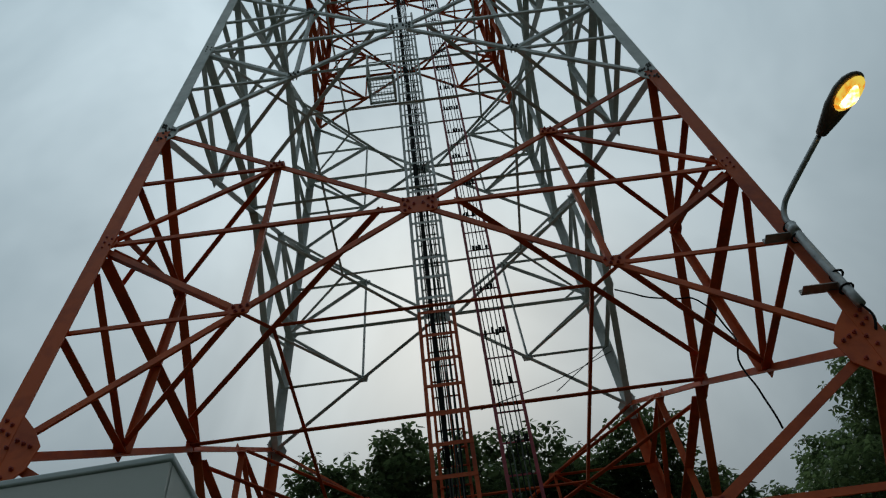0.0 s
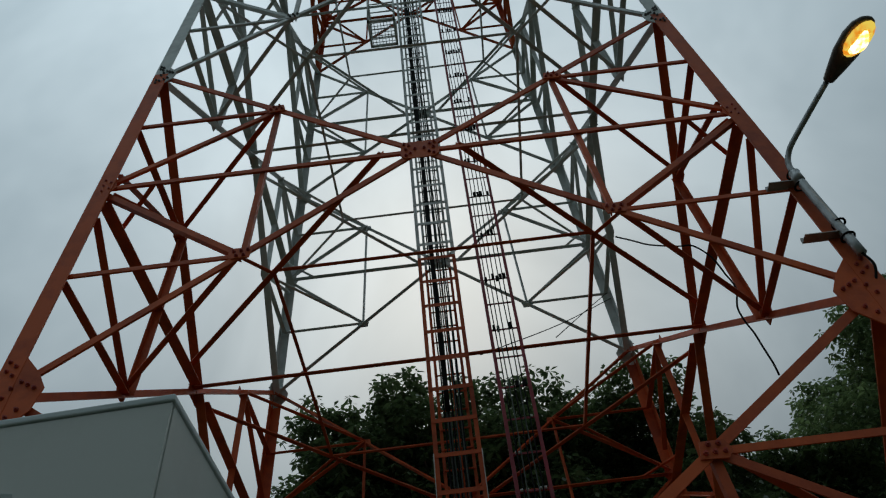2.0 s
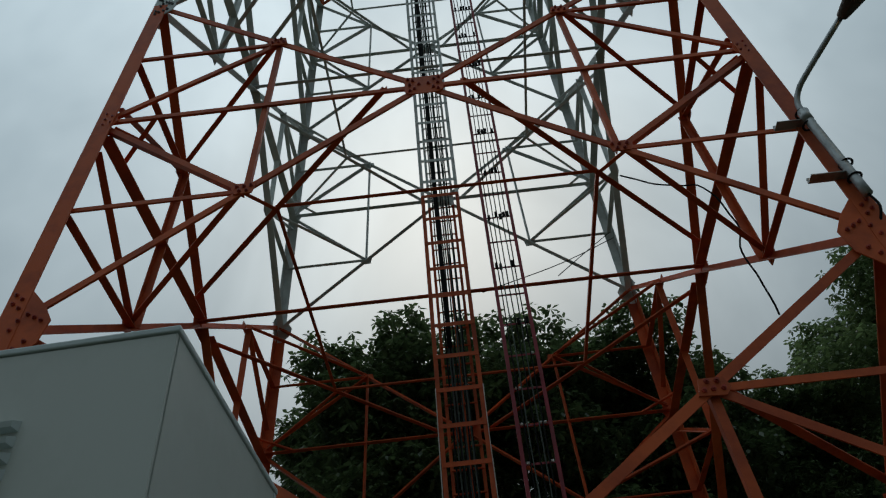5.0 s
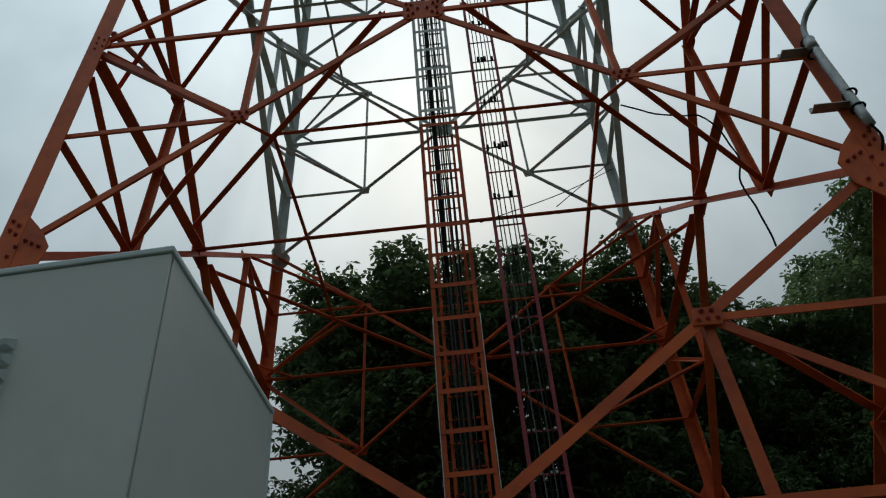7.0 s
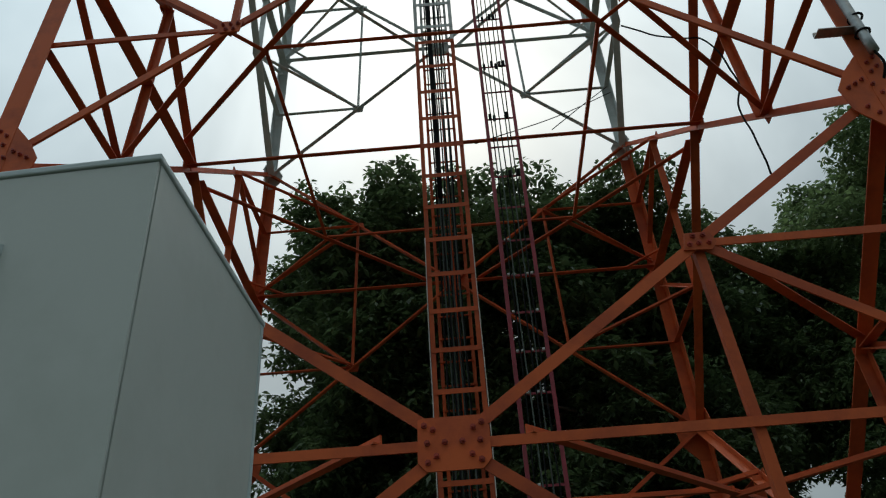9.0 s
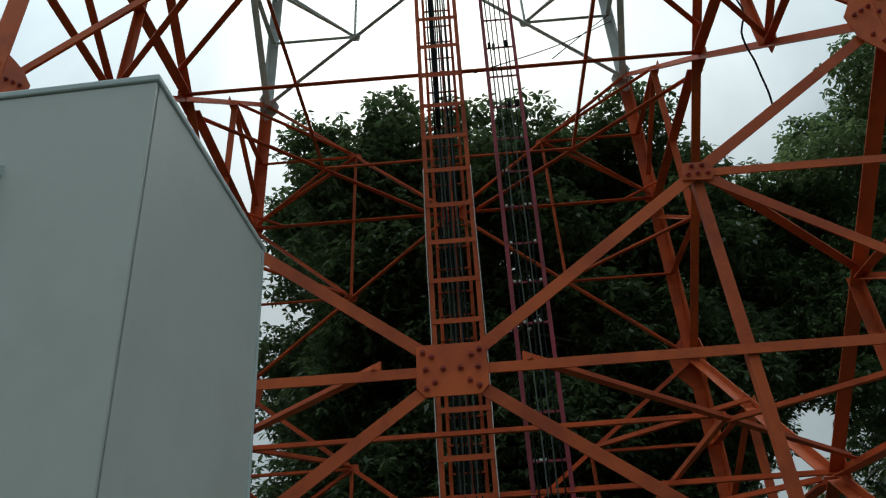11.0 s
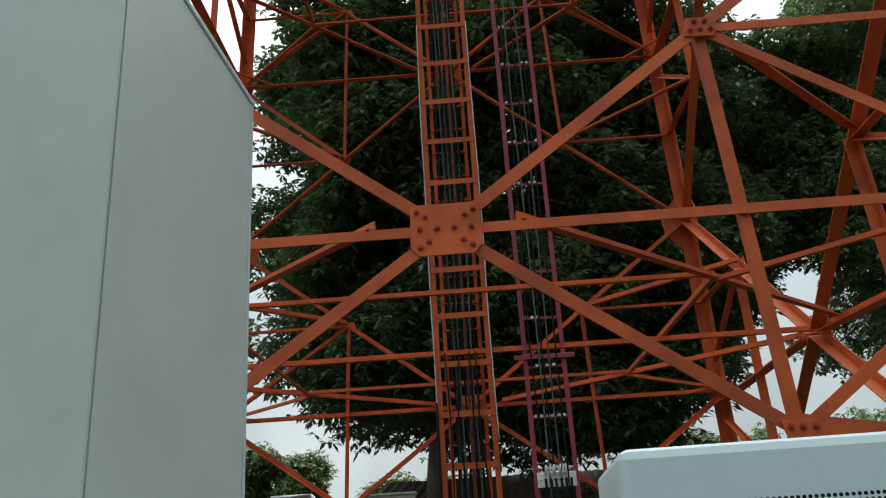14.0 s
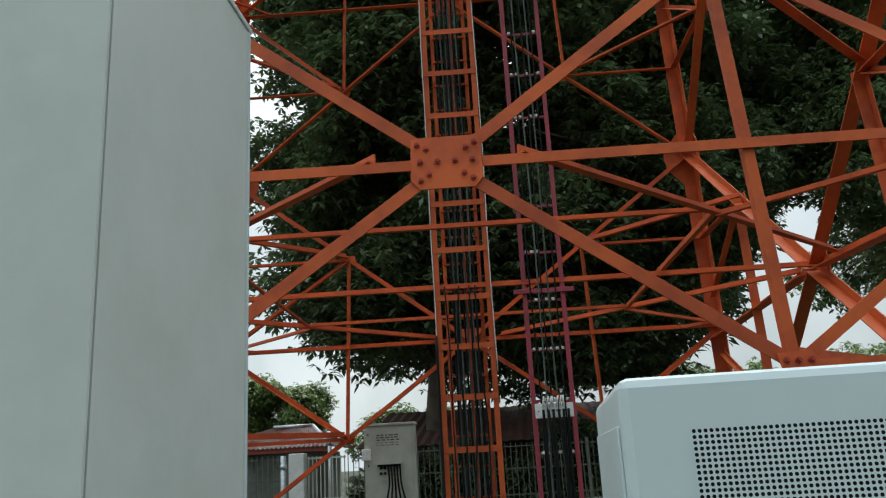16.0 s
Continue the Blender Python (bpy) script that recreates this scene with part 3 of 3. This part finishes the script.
# head: a shell lofted along its axis, open below where the glass sits
axis0, axis1 = Vector((3.90, -4.215, 8.245)), Vector((4.096, -4.90, 8.176))
ax = (axis1 - axis0).normalized()
side_v = ax.cross(Vector((0, 0, 1))).normalized()
up_v = side_v.cross(ax)
stations = [(0.05, 0.050, 0.045, -0.038), (0.06, 0.056, 0.05, -0.042), (0.20, 0.092, 0.07, -0.05), (0.36, 0.132, 0.09, -0.048), (0.54, 0.142, 0.09, -0.045), (0.65, 0.118, 0.07, -0.042), (0.71, 0.072, 0.04, -0.036), (0.735, 0.03, 0.01, -0.03)]
hv, hf = [], []
N = 14
for d, wd, tp, bt in stations:
    for k in range(N):
        a = 2 * math.pi * k / N
        zz = math.sin(a)
        hv.append(axis0 + ax * d + side_v * (wd * math.cos(a)) + up_v * (tp * zz if zz > 0 else -bt * zz))
for i in range(len(stations) - 1):
    for k in range(N):
        a, b = i * N + k, i * N + (k + 1) % N
        hf.append((a, b, b + N, a + N))
hf += [tuple(range(N))[::-1], tuple(range((len(stations) - 1) * N, len(stations) * N))]
head = put("lamp_head", mesh_of("lamp_head", hv, hf, LAMPBODY, True), lamp)
gv, gf = [], []
M_ = 16
for ring, drop in ((1.0, 0.052), (0.75, 0.085), (0.4, 0.105)):
    for k in range(M_):
        a = 2 * math.pi * k / M_
        gv.append(axis0 + ax * (0.535 + 0.19 * ring * math.cos(a)) + side_v * (0.118 * ring * math.sin(a)) - up_v * drop)
for i in range(2):
    for k in range(M_):
        a, b = i * M_ + k, i * M_ + (k + 1) % M_
        gf.append((a, b, b + M_, a + M_))
gf.append(tuple(range(2 * M_, 3 * M_)))
put("glass_bowl", mesh_of("glass_bowl", gv, gf, SODIUM, True), head, "glowing amber glass bowl")
bv, bf = [], []
for ring, drop in ((1.0, 0.07), (0.9, 0.108), (0.5, 0.118)):
    for k in range(M_):
        a = 2 * math.pi * k / M_
        uneven = 1 + 0.14 * math.sin(3 * a + 0.6)
        bv.append(axis0 + ax * (0.52 + 0.125 * ring * uneven * math.cos(a)) + side_v * (0.072 * ring * uneven * math.sin(a)) - up_v * drop)
bf = list(gf)
put("burner", mesh_of("burner", bv, bf, SODIUM_CORE, True), head, "bright yellow burner")

# ---- the two equipment cabinets beside the camera ----
cabinet = thing("equipment_cabinet", "tall grey-green steel outdoor equipment cabinet with a flat lid", "cabinet", at=(-0.505, -7.05, 0))
cabinet.rotation_euler = (0, 0, radians(-2.6))
CT = 2.965
part("body", box_bm((-1.3, 0.009, 0.12), (-0.016, 0.755, CT - 0.019), 0.003), GASKET_AND_SHADE, cabinet, "dark inner frame")
part("door", box_bm((-1.3, 0.0, 0.2), (0.002, 0.008, CT - 0.021)), CABINET, cabinet)
part("side_panel", box_bm((-0.008, 0.013, 0.2), (0.003, 0.745, CT - 0.021)), CABINET, cabinet)
part("side_panel", box_bm((-1.304, 0.03, 0.2), (-1.29, 0.745, CT - 0.021)), CABINET, cabinet)
part("back_panel", box_bm((-1.28, 0.752, 0.2), (-0.03, 0.762, CT - 0.021)), CABINET, cabinet)
part("rear_strip", box_bm((-0.02, 0.747, 0.15), (0.006, 0.766, CT - 0.019), 0.003), LID, cabinet)
part("lid", box_bm((-1.32, -0.005, CT - 0.018), (0.008, 0.772, CT), 0.004), LID, cabinet)
part("plinth", box_bm((-1.28, 0.05, 0.0), (-0.04, 0.73, 0.12)), CONCRETE, cabinet)
for i in range(5):
    lb = bmesh.new()
    z = CT - 0.2 - i * 0.037
    v = [lb.verts.new(c) for c in ((-1.0, 0.0, z), (-0.300, 0.0, z), (-0.306, -0.024, z - 0.012), (-0.99, -0.024, z - 0.012), (-1.0, 0.0, z - 0.026), (-0.300, 0.0, z - 0.026), (-0.306, -0.02, z - 0.024), (-0.99, -0.02, z - 0.024))]
    for f in ((0, 1, 2, 3), (3, 2, 6, 7), (7, 6, 5, 4), (0, 3, 7, 4), (1, 5, 6, 2), (0, 4, 5, 1)):
        lb.faces.new([v[k] for k in f])
    part("louver", lb, LID, cabinet)

BT = 1.838
white_box = thing("ventilated_enclosure", "white steel enclosure with a perforated ventilation front", "cabinet", at=(0.304, -7.21, 0))
white_box.rotation_euler = (0, 0, radians(-4.8))
BW, BD = 1.35, 0.62
part("body", box_bm((0.0, 0.0, 0.08), (BW, BD, BT), 0.014), WHITEBOX, white_box)
part("side_panel", box_bm((-0.004, 0.03, 0.1), (0.0, BD - 0.03, BT - 0.062), 0.0015), WHITEBOX, white_box)
part("foot_frame", box_bm((0.02, 0.03, 0.0), (BW - 0.02, BD - 0.02, 0.08)), CONCRETE, white_box)
# front sheet with punched holes
HX0, HX1, HZ0, HZ1, PITCH = 0.088, 1.05, 1.36, 1.767, 0.0075
nx, nz = int((HX1 - HX0) / PITCH), int((HZ1 - HZ0) / PITCH)
fv, ff = [], []
oct_ = [(math.cos(math.pi / 8 + k * math.pi / 4), math.sin(math.pi / 8 + k * math.pi / 4)) for k in range(8)]
HR, HP = PITCH * 0.36, PITCH * 0.5
for iz in range(nz):
    for ix in range(nx):
        x, z = HX0 + (ix + 0.5) * PITCH, HZ1 - (iz + 0.5) * PITCH
        b = len(fv)
        for c, s_ in oct_:
            m_ = max(abs(c), abs(s_))
            fv.append((x + HP * c / m_, 0.0, z + HP * s_ / m_))
        for c, s_ in oct_:
            fv.append((x + HR * c, 0.0, z + HR * s_))
        for k in range(8):
            k2 = (k + 1) % 8
            ff.append((b + k, b + k2, b + 8 + k2, b + 8 + k))
        # square corners of the cell
        for sx, sz, k in ((1, 1, 0), (-1, 1, 2), (-1, -1, 4), (1, -1, 6)):
            fv.append((x + sx * HP, 0.0, z + sz * HP))
            ff.append((b + k, len(fv) - 1, b + k + 1))
panel = put("perforated_panel", mesh_of("perforated_panel", [(x, y - 0.0016, z) for x, y, z in fv], ff, WHITEBOX), white_box)
hx1, hz0 = HX0 + nx * PITCH, HZ1 - nz * PITCH
# added black sheet: its colour stands in for the shaded interior
part("filter_sheet", box_bm((HX0 + 0.001, -0.0008, hz0 + 0.001), (hx1 - 0.001, 0.0, HZ1 - 0.001)), GASKET_AND_SHADE, white_box, "black sheet standing in for the shaded inside behind the holes")

# ---- ground, fence, box and houses behind the tower ----
gm = bmesh.new()
bmesh.ops.create_grid(gm, x_segments=60, y_segments=60, size=600)
for v in gm.verts:
    if max(abs(v.co.x), abs(v.co.y)) > 60:
        v.co.z = 1.2 * noise.noise(v.co * 0.01)
ground = part("ground", gm, GRASS_SOIL, None)
tagged(ground, "patchy grass and soil ground under the tower", "ground", kind="structure")

ebox = thing("electrical_box", "cream metal distribution box with cables entering below a hood", "box", at=(0, -0.3, 0.085))
EB = dict(x0=-1.72, x1=-0.94, y=4.6, top=2.27)
part("body", box_bm((EB["x0"], EB["y"], 0.35), (EB["x1"], EB["y"] + 0.32, EB["top"]), 0.01), CREAM, ebox)
part("lid", box_bm((EB["x0"] - 0.015, EB["y"] - 0.03, EB["top"]), (EB["x1"] + 0.015, EB["y"] + 0.34, EB["top"] + 0.035), 0.006), CREAM, ebox)
part("door", box_bm((EB["x0"] + 0.03, EB["y"] - 0.014, 0.45), (EB["x1"] - 0.05, EB["y"], EB["top"] - 0.04), 0.004), CREAM, ebox)
part("switch_box", box_bm((EB["x0"] - 0.03, EB["y"] - 0.09, 1.76), (EB["x0"] + 0.10, EB["y"] - 0.014, 1.93), 0.01), CLIP, ebox)
part("cable_hood", box_bm((-1.53, EB["y"] - 0.12, 1.69), (-1.15, EB["y"] - 0.014, 1.71), 0.003), CREAM, ebox)
part("cable_entry", box_bm((-1.52, EB["y"] - 0.06, 1.66), (-1.17, EB["y"] - 0.014, 1.69)), GASKET_AND_SHADE, ebox)
part("glands_plate", box_bm((-1.48, EB["y"] - 0.03, 1.45), (-1.16, EB["y"] - 0.014, 1.48)), CREAM, ebox)
for x in (-1.47, -1.41):
    for z in (1.56, 1.64):
        tube("gland", [(x, EB["y"] - 0.014, z), (x, EB["y"] - 0.045, z)], 0.022, GASKET_AND_SHADE, ebox)
for x, z in ((-1.66, 2.14), (-1.66, 1.68), (-1.64, 1.18)):
    tube("lock", [(x, EB["y"] - 0.014, z), (x, EB["y"] - 0.03, z)], 0.014, GASKET_AND_SHADE, ebox)
for i in range(5):
    x = -1.36 + i * 0.045
    tube("cable", smooth_path([(x, EB["y"] - 0.05, 1.67), (x + 0.02, EB["y"] - 0.12, 1.4), (x + 0.03 * (i - 2) + 0.03, EB["y"] - 0.1, 1.0), (-1.22 + i * 0.02, EB["y"] - 0.05, 0.4), (-1.22 + i * 0.02, EB["y"] - 0.05, 0.0)]), 0.014, CABLE, ebox)
rnd = random.Random(9)
for row in range(5):
    x = -1.53
    while x < -1.20:
        L = rnd.uniform(0.03, 0.08)
        part("lettering_bar", box_bm((x, EB["y"] - 0.016, 2.115 - row * 0.036), (min(x + L, -1.18), EB["y"] - 0.0142, 2.135 - row * 0.036 if row < 3 else 2.125 - row * 0.036)), INK, ebox)
        x += L + rnd.uniform(0.012, 0.03)
part("base", box_bm((EB["x0"] - 0.1, EB["y"] - 0.15, -0.1), (EB["x1"] + 0.1, EB["y"] + 0.45, 0.35), 0.01), CONCRETE, ebox)

FY = 7.7
fence = thing("wire_fence", "grey welded mesh fence panels on steel posts", "fence")
post_me = shared_box("post", (-0.03, -0.03, 0), (0.03, 0.03, 2.08), FENCE)
wire_me = shared_box("upright_wire", (-0.008, -0.006, 0.05), (0.008, 0.006, 2.06), FENCE)
x = -8.0
k = 0
while x < 12.0:
    if not -3.75 < x < -2.55:
        if k % 24 == 0:
            put("post", post_me, fence, "", pose(x, FY + 0.03, 0))
        else:
            put("upright_wire", wire_me, fence, "", pose(x, FY, 0))
    x += 0.105
    k += 1
for z in (0.15, 0.62, 1.10, 1.58, 1.99):
    for x0, x1 in ((-8.0, -3.75), (-2.5, 12.0)):
        part("cross_wire", box_bm((x0, FY - 0.012, z - 0.01), (x1, FY - 0.002, z + 0.01)), FENCE, fence)
gate = thing("picket_gate", "cream painted steel picket gate in the fence", "gate")
for i in range(10):
    part("picket", box_bm((-3.32 + i * 0.078, FY - 0.01, 0.05), (-3.30 + i * 0.078, FY + 0.01, 2.01), 0.002), CREAM, gate)
for z in (0.3, 1.2, 1.96):
    part("gate_rail", box_bm((-3.34, FY - 0.012, z), (-2.58, FY + 0.012, z + 0.03)), CREAM, gate)
pier = part("gate_pier", box_bm((-3.66, FY - 0.2, 0), (-3.36, FY + 0.12, 2.08), 0.02), PIERWHITE, None)
tagged(pier, "whitewashed masonry gate pier beside a picket gate", "pier")
gp = thing("pipe", "grey vertical drain pipe with collars", "pipe")
tube("tube", [(-3.78, FY - 0.1, 0), (-3.78, FY - 0.1, 2.05)], 0.055, GALV, gp, sides=10)
for z in (1.0, 1.8):
    tube("collar", [(-3.78, FY - 0.1, z), (-3.78, FY - 0.1, z + 0.08)], 0.066, GALV, gp, sides=10)
tree_post = thing("fence_pole", "thin grey pole behind the fence gate", "pole")
tube("tube", [(-2.95, FY + 0.3, 0), (-2.95, FY + 0.3, 2.2)], 0.04, GALV, tree_post, sides=8)


def corrugated(name, a, b, c, d, waves, depth, mat, parent):
    """A corrugated sheet between the eave a-b and the ridge d-c."""
    a, b, c, d = (Vector(p) for p in (a, b, c, d))
    n = (b - a).cross(d - a).normalized()
    m_ = waves * 4
    verts, faces = [], []
    for i in range(m_ + 1):
        u = i / m_
        o = n * (depth * math.sin(u * waves * 2 * math.pi))
        for p, q in ((a, b), (d, c)):
            w_ = p.lerp(q, u) + o
            verts += [w_, w_ - n * 0.015]
    for i in range(m_):
        o = i * 4
        faces += [(o, o + 4, o + 6, o + 2), (o + 1, o + 3, o + 7, o + 5), (o, o + 1, o + 5, o + 4), (o + 2, o + 6, o + 7, o + 3)]
    return put(name, mesh_of(name, verts, faces, mat), parent)


house = thing("small_house", "small low house with a rusted hipped corrugated roof", "house")
part("wall", box_bm((-6.3, 10.7, 0), (-3.75, 13.7, 2.2)), HOUSEWALL, house)
part("fascia", box_bm((-6.5, 10.45, 2.17), (-3.45, 10.50, 2.28)), material("red_fascia_paint", (0.30, 0.06, 0.04), 0.6), house)
corrugated("roof", (-6.55, 10.4, 2.29), (-3.4, 10.4, 2.29), (-4.15, 12.2, 2.82), (-5.15, 12.2, 2.82), 30, 0.02, RUST, house)
corrugated("roof", (-3.4, 10.4, 2.29), (-3.4, 14.0, 2.29), (-4.15, 12.25, 2.82), (-4.15, 12.2, 2.82), 30, 0.02, RUST, house)
tube("ridge_cap", [(-5.15, 12.2, 2.84), (-4.15, 12.2, 2.84)], 0.05, GALV, house)
tube("ridge_cap", [(-4.15, 12.2, 2.84), (-3.4, 10.38, 2.32)], 0.045, GALV, house)
shed = thing("open_shed", "dark shed with a low brown sheet roof behind the fence", "shed")
corrugated("roof", (-2.6, 9.0, 2.14), (3.6, 9.0, 2.14), (3.6, 11.7, 3.0), (-2.15, 11.7, 3.0), 27, 0.012, DARKROOF, shed)
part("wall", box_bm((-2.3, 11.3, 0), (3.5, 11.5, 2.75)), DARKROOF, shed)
for x in (-2.4, -0.6, 1.2, 3.4):
    tube("post", [(x, 9.15, 0), (x, 9.15, 2.16)], 0.05, BARK, shed)
kerb = part("low_wall", box_bm((1.6, FY + 0.4, 0), (12.0, FY + 0.6, 0.95), 0.02), CONCRETE, None)
tagged(kerb, "low weathered concrete wall behind the fence", "wall", kind="structure")


# ---- trees ----
def leaf_cloud(name, parent, mat, blobs, count, size, seed, leaves=6, droop_lo=-0.9):
    """Rosettes of drooping leaves through overlapping clumps (x, y, z, rx, ry, rz)."""
    r = np.random.default_rng(seed)
    vol = np.array([b[3] * b[4] + b[4] * b[5] + b[3] * b[5] for b in blobs])
    pick = r.choice(len(blobs), count, p=vol / vol.sum())
    B = np.array(blobs)[pick]
    d = r.normal(size=(count, 3))
    d /= np.linalg.norm(d, axis=1)[:, None]
    rad = np.clip(r.normal(0.82, 0.22, count), 0.05, 1.2)[:, None]
    pos = B[:, :3] + d * rad * B[:, 3:6]
    n = count * leaves
    P = np.repeat(pos, leaves, axis=0)
    az = np.tile(np.arange(leaves) * 2 * np.pi / leaves, count) + np.repeat(r.uniform(0, 6.28, count), leaves) + r.normal(0, 0.25, n)
    droop = r.uniform(droop_lo, 0.25, n)
    out = np.stack([np.cos(az) * np.cos(droop), np.sin(az) * np.cos(droop), np.sin(droop)], 1)
    side = np.stack([-np.sin(az), np.cos(az), r.normal(0, 0.35, n)], 1)
    L = (size * r.uniform(0.6, 1.25, n))[:, None]
    W = L * 0.2
    sag = np.zeros((n, 3))
    sag[:, 2] = -0.14 * L[:, 0]
    v = np.stack([P + out * L * 0.08, P + out * L * 0.6 + side * W, P + out * L + sag, P + out * L * 0.6 - side * W], 1).reshape(-1, 3)
    me = bpy.data.meshes.new(name)
    me.vertices.add(4 * n)
    me.vertices.foreach_set("co", v.astype(np.float32).ravel())
    me.loops.add(4 * n)
    me.loops.foreach_set("vertex_index", np.arange(4 * n, dtype=np.int32))
    me.polygons.add(n)
    me.polygons.foreach_set("loop_start", np.arange(0, 4 * n, 4, dtype=np.int32))
    me.polygons.foreach_set("loop_total", np.full(n, 4, dtype=np.int32))
    me.materials.append(mat)
    me.update(calc_edges=True)
    return put(name, me, parent)


def tree(label, base, height, clumps, mat, count, size, seed, group, trunk_r=0.35, fork_at=0.22):
    """A tapered trunk with limbs to the clumps, and a crown of leaf rosettes."""
    r = random.Random(seed)
    t = thing("tree", label, "tree", group)
    bx, by = base
    cx_ = sum(c[0] for c in clumps) / len(clumps)
    fork = Vector((bx + 0.15, by, height * fork_at))
    tube("trunk", smooth_path([(bx, by, -0.1), (bx + 0.08, by, height * fork_at * 0.5), fork, ((bx + cx_) / 2, by, height * 0.55), (cx_, by, height * 0.85)], 5), trunk_r, BARK, t, sides=10, r_end=0.05)
    for c in clumps[::2]:
        end = Vector(c[:3])
        start = fork.lerp(Vector((cx_, by, height * 0.8)), r.random() * 0.7)
        mid = (start + end) / 2 + Vector((r.uniform(-0.4, 0.4), r.uniform(-0.4, 0.4), r.uniform(0.1, 0.7)))
        tube("limb", smooth_path([start, mid, end], 5), trunk_r * 0.28, BARK, t, sides=6, r_end=0.02)
    leaf_cloud("crown", t, mat, clumps, count, size, seed)
    return t


def clumps_in(n, centre, radii, size, seed, inner=0.35, low_cut=None, high_cut=None):
    """Clumps through a rounded-box crown."""
    r = random.Random(seed)
    out = []
    while len(out) < n:
        p = [r.uniform(-1, 1) for _ in range(3)]
        q = (abs(p[0]) ** 6 + abs(p[1]) ** 3 + abs(p[2]) ** 6) ** (1 / 6)
        if inner < q < 1:
            s = size * r.uniform(0.7, 1.35)
            c = [a + b * d for a, b, d in zip(centre, p, radii)]
            if low_cut and c[2] < low_cut(c[0]):
                continue
            if high_cut and c[2] + 0.8 * s > high_cut(c[0]):
                continue
            out.append((*c, s, s, s * 0.75))
    return out


tree("large dark green broadleaf tree standing behind the tower", (-1.05, 10.2), 16.5,
     clumps_in(290, (1.0, 10.8, 10.1), (5.5, 3.0, 6.5), 1.0, 3, 0.6, lambda x: 3.7 + 0.6 * max(0.0, -1.5 - x) - 0.5 * min(1.0, max(0.0, x)) + 0.5 * max(0.0, x - 4.8),
               lambda x: 15.95 - 0.9 * max(0.0, abs(x - 0.9) - 3.6)), LEAF_DARK, 74000, 0.235, 11, "trees behind the tower", 0.27)
tree("tall leafy broadleaf tree beside the tower", (12.5, 10.9), 19,
     clumps_in(200, (14.2, 11.6, 12.6), (7.2, 2.8, 8.6), 1.0, 8, 0.1, lambda x: 7.2 if x < 8.4 else 5.6,
               lambda x: 14.2 + 0.87 * (x - 7.6))
     + clumps_in(48, (8.0, 11.4, 11.4), (1.7, 1.2, 3.3), 0.85, 9, 0.1, None, lambda x: 14.2 + 0.87 * (x - 7.6)), LEAF_MID, 64000, 0.225, 12, "trees behind the tower", 0.3)
tree("small bright green tree behind the rusty-roofed house", (-6.4, 18.0), 4.4, clumps_in(38, (-6.4, 18.0, 3.35), (1.35, 1.1, 1.1), 0.5, 21, 0.2), LEAF_LIGHT, 7500, 0.17, 21, "low trees in the distance", 0.12)
tree("small bright green tree behind the rusty-roofed house", (-3.6, 20.0), 3.6, clumps_in(10, (-3.6, 20.0, 2.8), (1.2, 1.0, 0.7), 0.5, 22), LEAF_LIGHT, 900, 0.2, 22, "low trees in the distance", 0.08)
tree("low spreading tree in the distance", (14.5, 24.0), 5.5, clumps_in(34, (15.0, 24.0, 3.4), (4.5, 1.6, 1.6), 0.8, 23), LEAF_LIGHT, 5200, 0.24, 23, "low trees in the distance", 0.15)
tree("low spreading tree in the distance", (8.2, 22.0), 5.0, clumps_in(20, (8.2, 22.0, 3.2), (2.2, 1.5, 1.3), 0.7, 24), LEAF_LIGHT, 2500, 0.22, 24, "low trees in the distance", 0.12)
tree("low spreading tree in the distance", (1.5, 21.0), 4.0, clumps_in(14, (0.5, 21.0, 2.8), (2.2, 1.2, 0.8), 0.6, 25), LEAF_LIGHT, 1600, 0.2, 25, "low trees in the distance", 0.1)
hedge = thing("hedge", "bright green shrubs growing along a low wall", "hedge", kind="stuff")
leaf_cloud("foliage", hedge, LEAF_LIGHT, [(2.2 + i * 0.5, FY + 1.0 + 0.1 * (i % 3), 1.0 + 0.08 * (i % 4), 0.4, 0.35, 0.35) for i in range(14)] + [(-6.8 + i * 0.5, FY + 0.9, 0.8, 0.4, 0.3, 0.4) for i in range(6)] + [(-2.0, FY + 0.4, 1.5, 0.15, 0.15, 0.35)], 3200, 0.11, 31)
shrubs = thing("shrubs", "dark dense shrubs growing behind the wire fence", "shrubs", kind="stuff")
leaf_cloud("foliage", shrubs, LEAF_DARK, [(-2.3 + i * 0.55, FY + 1.1 + 0.15 * (i % 3), 0.95 + 0.14 * (i % 5) + (0.4 if i > 6 else 0.0), 0.5, 0.4, 0.75) for i in range(22)], 9000, 0.14, 33)
